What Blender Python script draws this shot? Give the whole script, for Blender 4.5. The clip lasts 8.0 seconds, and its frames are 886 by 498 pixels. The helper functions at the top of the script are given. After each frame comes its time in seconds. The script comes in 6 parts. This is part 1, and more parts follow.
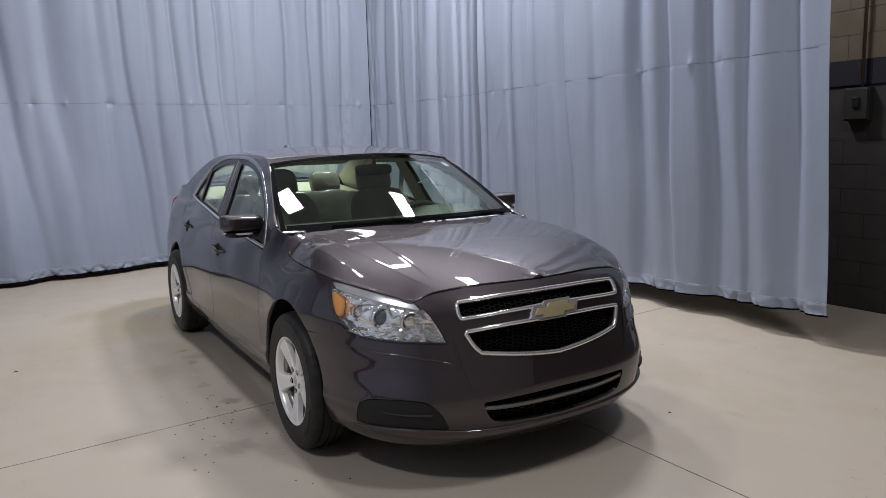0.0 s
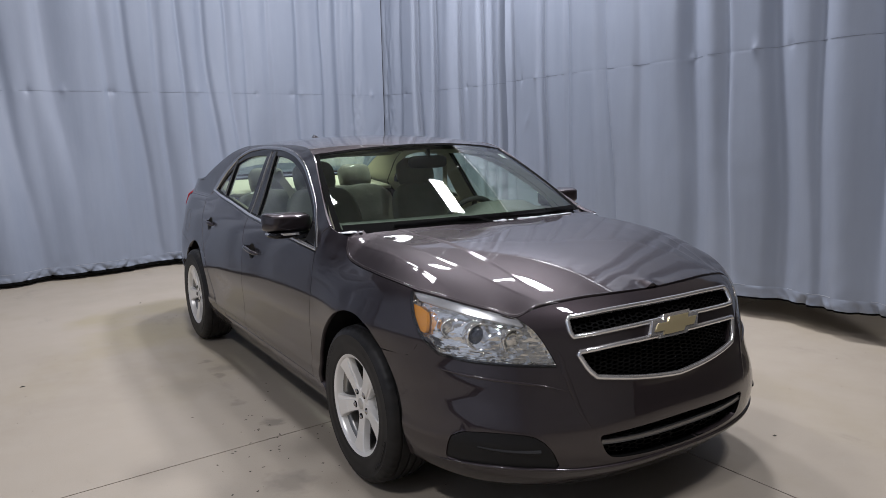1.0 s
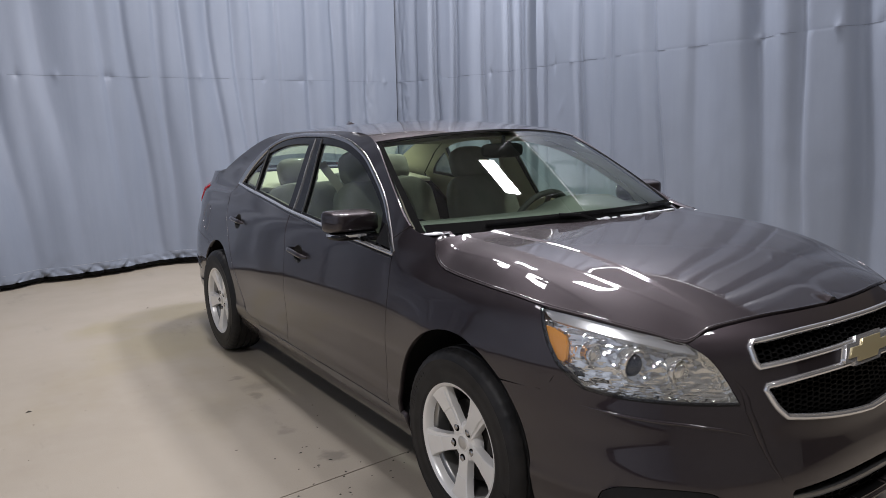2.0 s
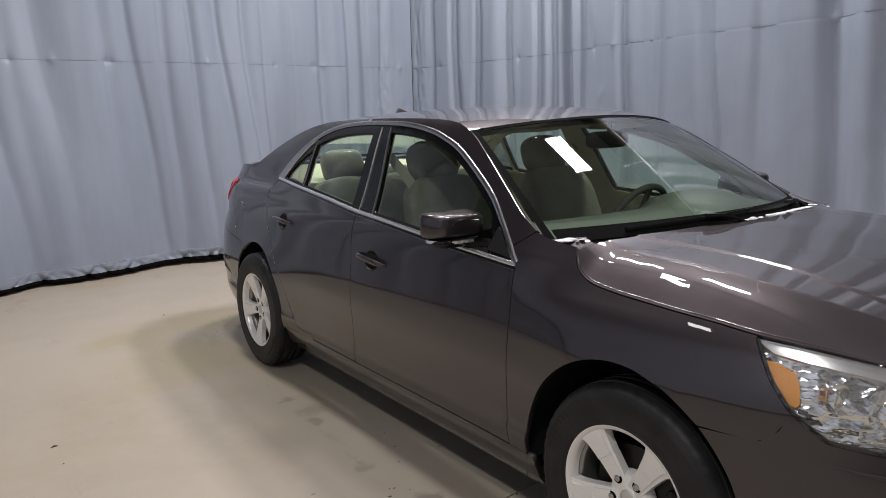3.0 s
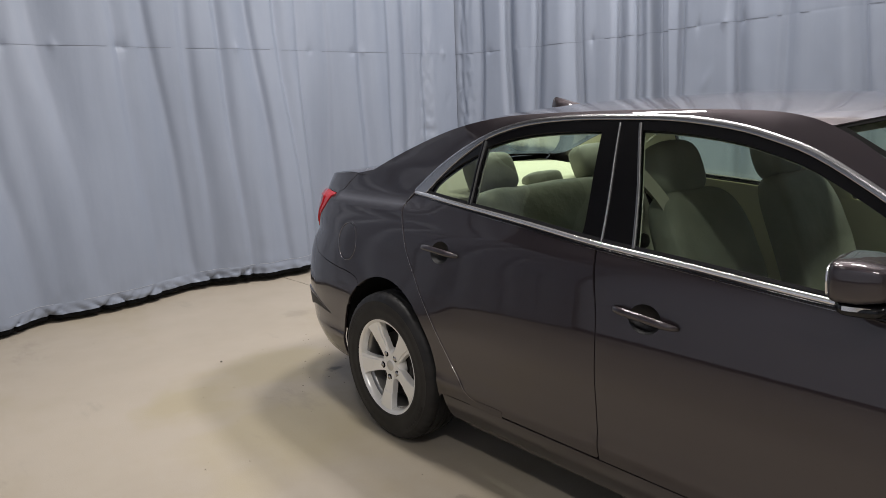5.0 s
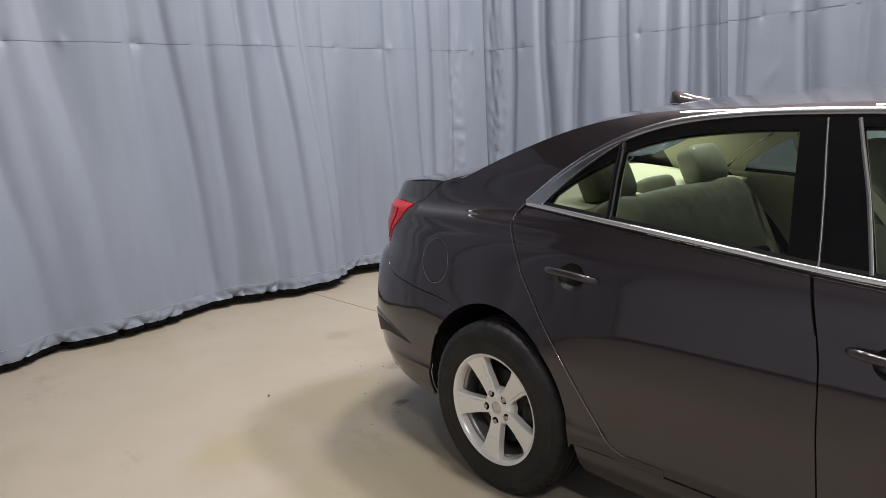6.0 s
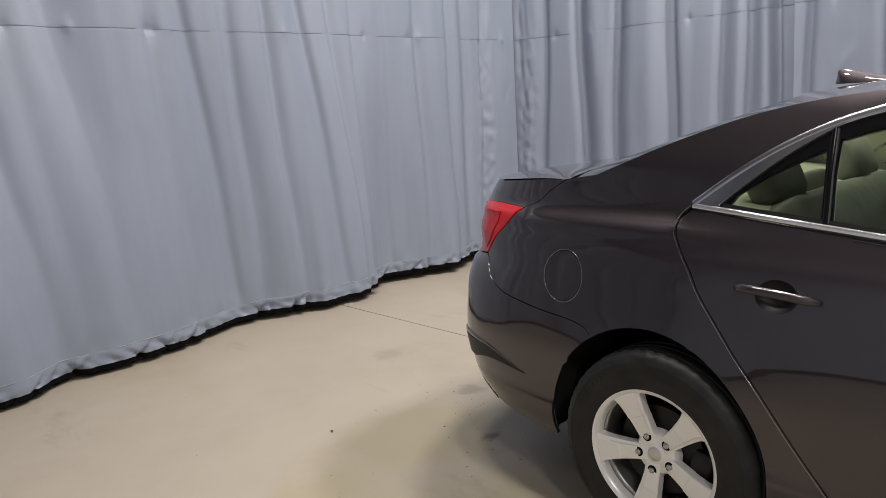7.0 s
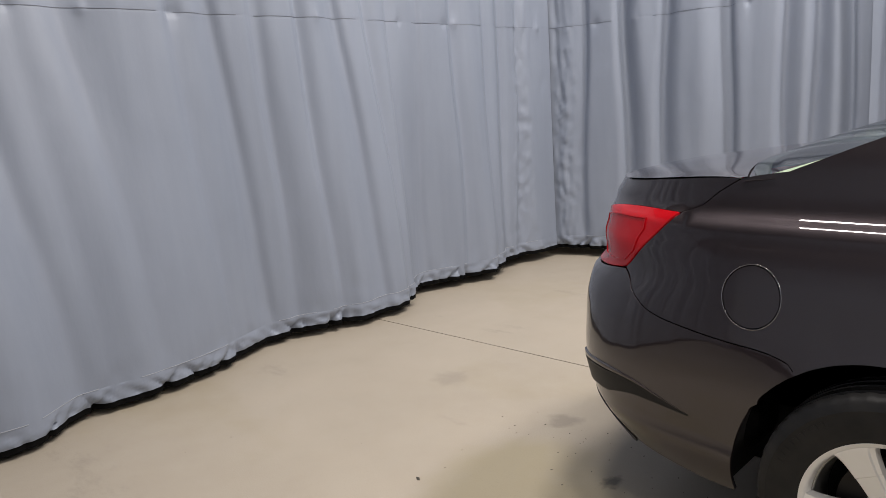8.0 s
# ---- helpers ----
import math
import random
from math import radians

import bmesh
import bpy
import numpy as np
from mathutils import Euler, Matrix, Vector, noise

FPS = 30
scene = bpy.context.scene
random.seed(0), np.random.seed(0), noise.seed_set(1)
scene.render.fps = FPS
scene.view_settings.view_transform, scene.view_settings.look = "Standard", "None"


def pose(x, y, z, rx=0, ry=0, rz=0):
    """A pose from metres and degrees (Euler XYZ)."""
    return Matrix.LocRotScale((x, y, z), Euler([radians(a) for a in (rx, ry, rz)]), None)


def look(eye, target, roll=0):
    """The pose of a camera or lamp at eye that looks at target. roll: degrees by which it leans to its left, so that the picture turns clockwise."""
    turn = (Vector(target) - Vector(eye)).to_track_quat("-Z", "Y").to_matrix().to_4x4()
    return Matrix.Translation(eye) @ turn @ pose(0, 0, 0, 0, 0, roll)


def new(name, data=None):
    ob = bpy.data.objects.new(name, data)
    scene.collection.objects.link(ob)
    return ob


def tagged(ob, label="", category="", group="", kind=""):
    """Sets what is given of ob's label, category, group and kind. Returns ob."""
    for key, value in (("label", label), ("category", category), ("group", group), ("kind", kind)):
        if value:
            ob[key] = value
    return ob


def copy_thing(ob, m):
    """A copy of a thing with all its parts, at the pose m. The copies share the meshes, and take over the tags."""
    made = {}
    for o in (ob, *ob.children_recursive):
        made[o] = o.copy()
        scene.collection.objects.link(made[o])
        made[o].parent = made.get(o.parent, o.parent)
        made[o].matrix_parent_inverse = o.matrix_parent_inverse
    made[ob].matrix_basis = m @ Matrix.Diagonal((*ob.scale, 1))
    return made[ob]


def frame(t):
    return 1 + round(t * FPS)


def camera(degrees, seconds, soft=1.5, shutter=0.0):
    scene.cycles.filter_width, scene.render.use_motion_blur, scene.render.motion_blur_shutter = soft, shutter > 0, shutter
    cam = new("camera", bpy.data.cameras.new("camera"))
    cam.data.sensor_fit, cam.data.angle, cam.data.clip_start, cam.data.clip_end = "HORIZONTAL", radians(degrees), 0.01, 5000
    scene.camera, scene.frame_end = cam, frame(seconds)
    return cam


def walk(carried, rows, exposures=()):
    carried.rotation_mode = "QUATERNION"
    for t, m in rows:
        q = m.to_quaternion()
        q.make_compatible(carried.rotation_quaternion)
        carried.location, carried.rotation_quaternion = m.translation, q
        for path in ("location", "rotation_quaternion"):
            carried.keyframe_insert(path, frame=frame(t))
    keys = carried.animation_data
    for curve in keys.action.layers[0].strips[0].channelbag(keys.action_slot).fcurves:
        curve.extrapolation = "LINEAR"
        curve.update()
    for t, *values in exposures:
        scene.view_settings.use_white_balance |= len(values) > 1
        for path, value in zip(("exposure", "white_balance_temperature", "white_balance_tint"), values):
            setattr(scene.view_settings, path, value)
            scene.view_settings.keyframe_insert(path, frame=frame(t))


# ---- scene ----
cam = camera(63.2, 8.0, soft=0.5)
PATH = [
    (0, (-1.966, -4.655, 1.456), (-0.951, -2.956, 1.167), -1.5),
    (0.5, (-2.021, -4.344, 1.438), (-0.994, -2.654, 1.141), -1.5),
    (1, (-2.098, -4.028, 1.438), (-1.05, -2.353, 1.133), -1.3),
    (1.5, (-2.152, -3.657, 1.42), (-1.082, -1.998, 1.102), -1.3),
    (1.7, (-2.174, -3.515, 1.414), (-1.095, -1.862, 1.094), -1.3),
    (3, (-2.367, -2.616, 1.408), (-1.226, -1.011, 1.054), -1.5),
    (3.5, (-2.433, -2.243, 1.41), (-1.267, -0.658, 1.052), -1.6),
    (4, (-2.514, -1.875, 1.413), (-1.319, -0.312, 1.052), -1.6),
    (4.2, (-2.54, -1.737, 1.418), (-1.333, -0.184, 1.052), -1.6),
    (5.5, (-2.611, -0.811, 1.447), (-1.362, 0.705, 1.071), -2.7),
    (6, (-2.661, -0.467, 1.446), (-1.387, 1.029, 1.073), -2.9),
    (6.5, (-2.677, -0.081, 1.442), (-1.377, 1.392, 1.069), -3.3),
    (7, (-2.725, 0.267, 1.429), (-1.397, 1.714, 1.05), -3.5),
    (7.5, (-2.755, 0.628, 1.433), (-1.4, 2.049, 1.052), -3.7),
    (8, (-2.737, 0.983, 1.416), (-1.361, 2.384, 1.032), -4.0),
]
EXPOSURE = [(0.0, -0.18, 5980, 15.5), (1.5, -0.15, 6040, 15.5), (3.5, -0.12, 6460, 14.5), (5.5, -0.02, 6500, 13), (8.0, 0.0, 6650, 13.5)]
walk(cam, [(t, look(eye, target, roll)) for t, eye, target, roll in PATH], EXPOSURE)

# ---- world, lights ----
world = bpy.data.worlds.new("world")
scene.world = world
world.use_nodes = True
world.node_tree.nodes["Background"].inputs[0].default_value = (0.5, 0.55, 0.65, 1)
world.node_tree.nodes["Background"].inputs[1].default_value = 0.02

ROOM_W, ROOM_E, ROOM_S, ROOM_N, ROOM_H = -6.6, 4.35, -9.5, 6.6, 6.0


def panel_light(x, y, z, sx, sy, watts, turn=0):
    d = bpy.data.lights.new("panel_lamp", "AREA")
    d.shape, d.size, d.size_y, d.energy, d.color = "RECTANGLE", sx, sy, watts, (1.0, 0.97, 0.92)
    o = new("panel_lamp", d)
    o.matrix_world = pose(x, y, z, 0, 0, turn)
    return o


LAMP_Z = 5.5
# unseen lamps: some fit reflections in the car, others are added to balance brightness
LAMPS = [(2.15, 0.5), (-0.75, 1.2), (-0.75, 2.9), (1.5, 2.4), (-4.5, 0.9), (-4.2, -3.4), (0.7, -4.2)]
WATTS = (222, 76, 68, 160, 14, 148, 110)
for (lx, ly), watts in zip(LAMPS, WATTS):
    panel_light(lx, ly, LAMP_Z, 0.40, 0.80, watts)

# ---- materials ----
def mat(name, color=(0.5, 0.5, 0.5), rough=0.5, metal=0.0, coat=0.0, spec=0.5):
    m = bpy.data.materials.new(name)
    m.use_nodes = True
    b = m.node_tree.nodes["Principled BSDF"]
    b.inputs["Base Color"].default_value = (*color, 1)
    b.inputs["Roughness"].default_value = rough
    b.inputs["Metallic"].default_value = metal
    b.inputs["Coat Weight"].default_value = coat
    b.inputs["Coat Roughness"].default_value = 0.03
    b.inputs["Specular IOR Level"].default_value = spec
    return m


def node(m, kind, **inputs):
    n = m.node_tree.nodes.new(kind)
    for k, v in inputs.items():
        n.inputs[k.replace("_", " ")].default_value = v
    return n


def wire(m, a, out, b, inp):
    m.node_tree.links.new(a.outputs[out], b.inputs[inp])


def bsdf(m):
    return m.node_tree.nodes["Principled BSDF"]


def mottled(m, c1, c2, scale, detail=6.0, lo=0.35, hi=0.65, coords="Object", stretch=(1, 1, 1), to="Base Color", rough=0.5):
    """Noise between two colours, at a size in the thing's own metres."""
    tc = node(m, "ShaderNodeTexCoord")
    mp = node(m, "ShaderNodeMapping")
    mp.inputs["Scale"].default_value = stretch
    wire(m, tc, coords, mp, "Vector")
    nz = node(m, "ShaderNodeTexNoise", Scale=scale, Detail=detail, Roughness=rough)
    wire(m, mp, "Vector", nz, "Vector")
    rp = node(m, "ShaderNodeValToRGB")
    rp.color_ramp.elements[0].position, rp.color_ramp.elements[1].position = lo, hi
    rp.color_ramp.elements[0].color, rp.color_ramp.elements[1].color = (*c1, 1), (*c2, 1)
    wire(m, nz, "Fac", rp, "Fac")
    if to:
        wire(m, rp, "Color", bsdf(m), to)
    return rp


def bumpy(m, scale, strength=0.2, dist=0.002, detail=4.0, stretch=(1, 1, 1), coords="Object"):
    tc = node(m, "ShaderNodeTexCoord")
    mp = node(m, "ShaderNodeMapping")
    mp.inputs["Scale"].default_value = stretch
    wire(m, tc, coords, mp, "Vector")
    nz = node(m, "ShaderNodeTexNoise", Scale=scale, Detail=detail)
    wire(m, mp, "Vector", nz, "Vector")
    bp = node(m, "ShaderNodeBump", Strength=strength, Distance=dist)
    wire(m, nz, "Fac", bp, "Height")
    wire(m, bp, "Normal", bsdf(m), "Normal")
    return bp


def glass(name, color, rough=0.0, alpha=0.12):
    """Thin sheet glass: see-through, with a real gloss."""
    m = bpy.data.materials.new(name)
    m.use_nodes = True
    nt = m.node_tree
    nt.nodes.remove(nt.nodes["Principled BSDF"])
    tr, gl, mx, fr = (nt.nodes.new(k) for k in ("ShaderNodeBsdfTransparent", "ShaderNodeBsdfGlossy", "ShaderNodeMixShader", "ShaderNodeLayerWeight"))
    pw, ad = nt.nodes.new("ShaderNodeMath"), nt.nodes.new("ShaderNodeMath")
    pw.operation, ad.operation = "POWER", "MULTIPLY_ADD"
    pw.inputs[1].default_value = 4.2
    ad.inputs[1].default_value, ad.inputs[2].default_value = 0.92, 0.08
    tr.inputs[0].default_value = (*color, 1)
    gl.inputs["Roughness"].default_value = rough
    fr.inputs["Blend"].default_value = 0.5
    nt.links.new(fr.outputs["Facing"], pw.inputs[0])
    nt.links.new(pw.outputs[0], ad.inputs[0])
    nt.links.new(ad.outputs[0], mx.inputs[0])
    nt.links.new(tr.outputs[0], mx.inputs[1])
    nt.links.new(gl.outputs[0], mx.inputs[2])
    nt.links.new(mx.outputs[0], nt.nodes["Material Output"].inputs[0])
    return m


M_FLOOR = mat("concrete", rough=0.45)
M_CURTAIN = mat("curtain_vinyl", (0.27, 0.305, 0.40), 0.5)
M_HEM = M_CURTAIN
M_WALL = mat("painted_block_wall", (0.055, 0.049, 0.043), 0.7)
M_WHITEWALL = mat("grey_blue_wall_paint", (0.42, 0.45, 0.54), 0.6)
M_SOUTH = mat("pale_wall_paint", (0.42, 0.41, 0.39), 0.6)
M_NAVY = mat("navy_stripe", (0.012, 0.012, 0.04), 0.6)
M_TAN = mat("tan_wall", (0.22, 0.17, 0.10), 0.7)
M_CEIL = mat("ceiling_deck", (0.46, 0.46, 0.48), 0.8)
M_PAINT = mat("metallic_taupe_paint", (0.060, 0.0485, 0.0530), 0.47, 0.80, 1.0, 0.25)
M_GRIT = mat("dark_grit", (0.06, 0.055, 0.045), 0.9)
M_BLACK = mat("black_plastic", (0.009, 0.009, 0.010), 0.5, spec=0.3)
M_DARK = mat("dark_void", (0.005, 0.005, 0.005), 0.9, spec=0.05)


def floor_look(m):
    """Sealed concrete: broad cloudy tone, yellowish drips, dark scuffs, fine grit, and a few oil spots with ragged edges."""
    b = bsdf(m)
    tc = node(m, "ShaderNodeTexCoord")

    def noise_at(scale, detail, rough, lo, hi, stretch=(1, 1, 1)):
        mp = node(m, "ShaderNodeMapping")
        mp.inputs["Scale"].default_value = stretch
        wire(m, tc, "Object", mp, "Vector")
        nz = node(m, "ShaderNodeTexNoise", Scale=scale, Detail=detail, Roughness=rough)
        wire(m, mp, "Vector", nz, "Vector")
        r = node(m, "ShaderNodeMapRange")
        r.inputs["From Min"].default_value, r.inputs["From Max"].default_value = lo, hi
        wire(m, nz, "Fac", r, "Value")
        return r, nz

    def mix(a, out, color, fac, kind="MIX", weight=1.0):
        mx = m.node_tree.nodes.new("ShaderNodeMix")
        mx.data_type, mx.blend_type = "RGBA", kind
        w = m.node_tree.nodes.new("ShaderNodeMath")
        w.operation = "MULTIPLY"
        w.inputs[1].default_value = weight
        m.node_tree.links.new(fac.outputs[0], w.inputs[0])
        m.node_tree.links.new(w.outputs[0], mx.inputs[0])
        if out is None:
            mx.inputs[6].default_value = (*a, 1)
        else:
            m.node_tree.links.new(a.outputs[out], mx.inputs[6])
        mx.inputs[7].default_value = (*color, 1)
        return mx

    broad, _ = noise_at(0.55, 5, 0.55, 0.35, 0.65)
    c = mix((0.405, 0.354, 0.285), None, (0.338, 0.295, 0.237), broad)
    yel, _ = noise_at(0.9, 4, 0.6, 0.52, 0.72, (1, 0.6, 1))
    c = mix(c, 2, (0.30, 0.25, 0.15), yel, weight=0.55)
    mid, _ = noise_at(5.5, 8, 0.65, 0.35, 0.7)
    c = mix(c, 2, (0.40, 0.36, 0.30), mid, weight=0.35)
    # the yellow tide mark that dripping cars have left
    for x, y, r in ((-1.15, 1.75, 0.55), (-0.85, 2.6, 0.45), (-1.4, 2.4, 0.35)):
        dn = m.node_tree.nodes.new("ShaderNodeVectorMath")
        dn.operation = "DISTANCE"
        wg = m.node_tree.nodes.new("ShaderNodeVectorMath")
        wg.operation = "MULTIPLY_ADD"
        nz = node(m, "ShaderNodeTexNoise", Scale=2.6, Detail=6.0)
        wire(m, tc, "Object", nz, "Vector")
        wg.inputs[1].default_value = (0.8, 0.8, 0)
        m.node_tree.links.new(nz.outputs["Color"], wg.inputs[0])
        m.node_tree.links.new(tc.outputs["Object"], wg.inputs[2])
        m.node_tree.links.new(wg.outputs[0], dn.inputs[0])
        dn.inputs[1].default_value = (x + 0.4, y + 0.4, 0)
        rg = node(m, "ShaderNodeMapRange")
        rg.inputs["From Min"].default_value, rg.inputs["From Max"].default_value = r, r * 0.4
        m.node_tree.links.new(dn.outputs["Value"], rg.inputs["Value"])
        c = mix(c, 2, (0.345, 0.296, 0.185), rg, weight=0.65)
    scuff, _ = noise_at(2.3, 9, 0.72, 0.60, 0.70, (1, 0.35, 1))
    c = mix(c, 2, (0.20, 0.18, 0.15), scuff, weight=0.40)
    grit, gn = noise_at(160, 2, 0.5, 0.60, 0.75)
    c = mix(c, 2, (0.22, 0.20, 0.17), grit, weight=0.35)
    for x, y, r, dark in ((-0.60, 2.34, 0.055, 0.85), (-0.27, 2.80, 0.09, 0.35), (-0.19, 3.58, 0.12, 0.22), (-1.14, -1.22, 0.13, 0.45), (-0.97, -0.53, 0.07, 0.5), (-0.95, 0.55, 0.10, 0.3), (-1.0, 0.4, 0.05, 0.4),
                          (-1.05, -0.15, 0.06, 0.3), (-0.98, 0.74, 0.045, 0.4), (1.25, -1.55, 0.12, 0.3)):
        sub = m.node_tree.nodes.new("ShaderNodeVectorMath")
        sub.operation = "DISTANCE"
        wig = m.node_tree.nodes.new("ShaderNodeVectorMath")
        wig.operation = "MULTIPLY_ADD"
        nz = node(m, "ShaderNodeTexNoise", Scale=14.0, Detail=5.0)
        wire(m, tc, "Object", nz, "Vector")
        wig.inputs[1].default_value = (0.16, 0.16, 0)
        m.node_tree.links.new(nz.outputs["Color"], wig.inputs[0])
        m.node_tree.links.new(tc.outputs["Object"], wig.inputs[2])
        m.node_tree.links.new(wig.outputs[0], sub.inputs[0])
        sub.inputs[1].default_value = (x + 0.08, y + 0.08, 0)
        rg = node(m, "ShaderNodeMapRange")
        rg.inputs["From Min"].default_value, rg.inputs["From Max"].default_value = r, r * 0.35
        m.node_tree.links.new(sub.outputs["Value"], rg.inputs["Value"])
        c = mix(c, 2, (0.10, 0.09, 0.075), rg, weight=dark)
    wire(m, c, 2, b, "Base Color")
    rr = node(m, "ShaderNodeMapRange")
    rr.inputs["To Min"].default_value, rr.inputs["To Max"].default_value = 0.42, 0.62
    wire(m, broad, 0, rr, "Value")
    wire(m, rr, 0, b, "Roughness")
    bp = node(m, "ShaderNodeBump", Strength=0.25, Distance=0.0015)
    wire(m, gn, "Fac", bp, "Height")
    wire(m, bp, "Normal", b, "Normal")


floor_look(M_FLOOR)


def curtain_look(m):
    """Matt coated fabric: faint vertical streaks, cloudy soiling, a fine weave."""
    c = mottled(m, (0.220, 0.253, 0.318), (0.262, 0.296, 0.364), 1.1, 7.0, 0.3, 0.7, stretch=(1, 1, 0.35), rough=0.6)
    fine = mottled(m, (0.86, 0.86, 0.88), (1.04, 1.04, 1.04), 16.0, 4.0, 0.25, 0.75, stretch=(1, 1, 0.08), to="")
    mx = m.node_tree.nodes.new("ShaderNodeMix")
    mx.data_type, mx.blend_type = "RGBA", "MULTIPLY"
    mx.inputs[0].default_value = 0.3
    m.node_tree.links.new(c.outputs[0], mx.inputs[6])
    m.node_tree.links.new(fine.outputs[0], mx.inputs[7])
    m.node_tree.links.new(mx.outputs[2], bsdf(m).inputs["Base Color"])
    bumpy(m, 38.0, 0.35, 0.002, 6.0, (1, 1, 0.5))


curtain_look(M_CURTAIN)
M_SEAM = mat("seam_thread", (0.17, 0.185, 0.225), 0.8)
M_STITCH = mat("pale_stitching", (0.37, 0.39, 0.44), 0.7)

M_GLASS = glass("car_glass", (0.83, 0.94, 0.84))
M_TINT = glass("tinted_glass", (0.30, 0.33, 0.30))
M_CHROME = mat("chrome", (0.84, 0.84, 0.85), 0.13, 0.82)
M_RUBBER = mat("tyre_rubber", (0.008, 0.008, 0.009), 0.52, spec=0.3)
M_ALLOY = mat("silver_alloy", (0.88, 0.87, 0.84), 0.30, 0.30, 0.4)
M_LENS = glass("clear_lens", (0.93, 0.94, 0.95))
M_RED = mat("red_lens", (0.52, 0.004, 0.010), 0.18, 0.0, 0.12, 0.3)
M_AMBER = mat("amber_lens", (0.85, 0.34, 0.02), 0.2, 0.0, 0.5)
M_REFL = mat("lamp_reflector", (0.95, 0.94, 0.90), 0.06, 0.9)
bumpy(M_REFL, 20.0, 0.9, 0.02, 1.5, (1, 1, 1.8))
# the rim's alloy made darker, to put the shade between the spokes into its colour
M_BARREL = mat("darkened_alloy", (0.34, 0.335, 0.32), 0.38, 0.85)
M_CAP = mat("wheel_cap", (0.62, 0.61, 0.58), 0.3, 0.6)
M_SEAT = mat("beige_cloth", (0.47, 0.44, 0.36), 0.7, 0.0, 0.25)
# the same cloth as the bench, lightened because the front seats stand in more light
M_FRONTSEAT = mat("lightened_beige_cloth", (0.47, 0.44, 0.36), 0.75, 0.0, 0.15)
M_TRIM = mat("grey_trim", (0.07, 0.07, 0.068), 0.7)
M_BRIGHT = mat("satin_bright_trim", (0.50, 0.50, 0.51), 0.24, 1.0)
M_GOLD = mat("gold_badge", (0.74, 0.64, 0.38), 0.35, 0.7)
M_MESH = mat("grille_black", (0.0022, 0.0022, 0.0022), 0.6, spec=0.12)
M_BAR = mat("dull_bar", (0.20, 0.20, 0.20), 0.30, 0.8)
M_LINER = mat("headliner", (0.52, 0.49, 0.39), 0.9)
M_GLOSSBLACK = mat("gloss_black", (0.006, 0.006, 0.007), 0.10, 0.0, 0.0, 0.35)
M_SATIN = mat("satin_metal", (0.30, 0.30, 0.30), 0.35, 1.0)
M_BROW = mat("lamp_brow", (0.82, 0.82, 0.82), 0.2, 0.6)
M_BULB = mat("projector_glass", (0.05, 0.055, 0.07), 0.04, 0.0, 1.0)
M_CARD = mat("beige_card", (0.58, 0.54, 0.42), 0.75)
M_SHELF = mat("cream_felt", (0.60, 0.57, 0.44), 0.9)
M_DASH = mat("dash_vinyl", (0.040, 0.045, 0.037), 0.6)
M_BELT = mat("belt_webbing", (0.38, 0.35, 0.29), 0.8)


def wall_look(m, c):
    mottled(m, tuple(v * 0.75 for v in c), tuple(v * 1.2 for v in c), 3.0, 8.0, 0.3, 0.7)
    bumpy(m, 70.0, 0.4, 0.003)


wall_look(M_WALL, (0.022, 0.019, 0.017))
wall_look(M_NAVY, (0.003, 0.003, 0.009))
wall_look(M_TAN, (0.085, 0.066, 0.042))
bumpy(M_SEAT, 9.0, 0.55, 0.02, 5.0)
mottled(M_SEAT, (0.165, 0.158, 0.128), (0.235, 0.225, 0.185), 9.0, 6.0, 0.3, 0.7)
bumpy(M_FRONTSEAT, 9.0, 0.5, 0.02, 5.0)
mottled(M_FRONTSEAT, (0.185, 0.178, 0.148), (0.25, 0.24, 0.20), 9.0, 6.0, 0.3, 0.7)
bumpy(M_DASH, 320.0, 0.2, 0.0006)
bumpy(M_BLACK, 420.0, 0.15, 0.0005)


def flake(m):
    """Fine metal flakes under the clear coat, and a little dust in the tone."""
    r = mottled(m, (0.0385, 0.0306, 0.0346), (0.0502, 0.0405, 0.0458), 900.0, 2.0, 0.3, 0.7)
    tc = node(m, "ShaderNodeTexCoord")
    nz = node(m, "ShaderNodeTexNoise", Scale=2.2, Detail=6.0)
    wire(m, tc, "Object", nz, "Vector")
    mr = node(m, "ShaderNodeMapRange")
    mr.inputs["From Min"].default_value, mr.inputs["From Max"].default_value = 0.35, 0.7
    mr.inputs["To Min"].default_value, mr.inputs["To Max"].default_value = 0.004, 0.018
    wire(m, nz, "Fac", mr, "Value")
    wire(m, mr, 0, bsdf(m), "Coat Roughness")


flake(M_PAINT)
bsdf(M_PAINT).inputs["Coat IOR"].default_value = 1.6


def tyre_look(m):
    mottled(m, (0.010, 0.010, 0.0105), (0.021, 0.020, 0.0195), 14.0, 6.0, 0.35, 0.7)
    bumpy(m, 120.0, 0.2, 0.001)


tyre_look(M_RUBBER)
M_ALU = mat("aluminium", (0.62, 0.63, 0.64), 0.35, 0.9)
M_STEEL = mat("grey_steel_box", (0.014, 0.014, 0.014), 0.7, 0.1)
M_DROP = mat("water_drop", (0.40, 0.42, 0.40), 0.1)
mottled(M_SOUTH, (0.34, 0.33, 0.31), (0.40, 0.39, 0.37), 2.0)
mottled(M_WHITEWALL, (0.49, 0.55, 0.67), (0.56, 0.62, 0.73), 2.0)
bumpy(M_WHITEWALL, 60.0, 0.3, 0.002)

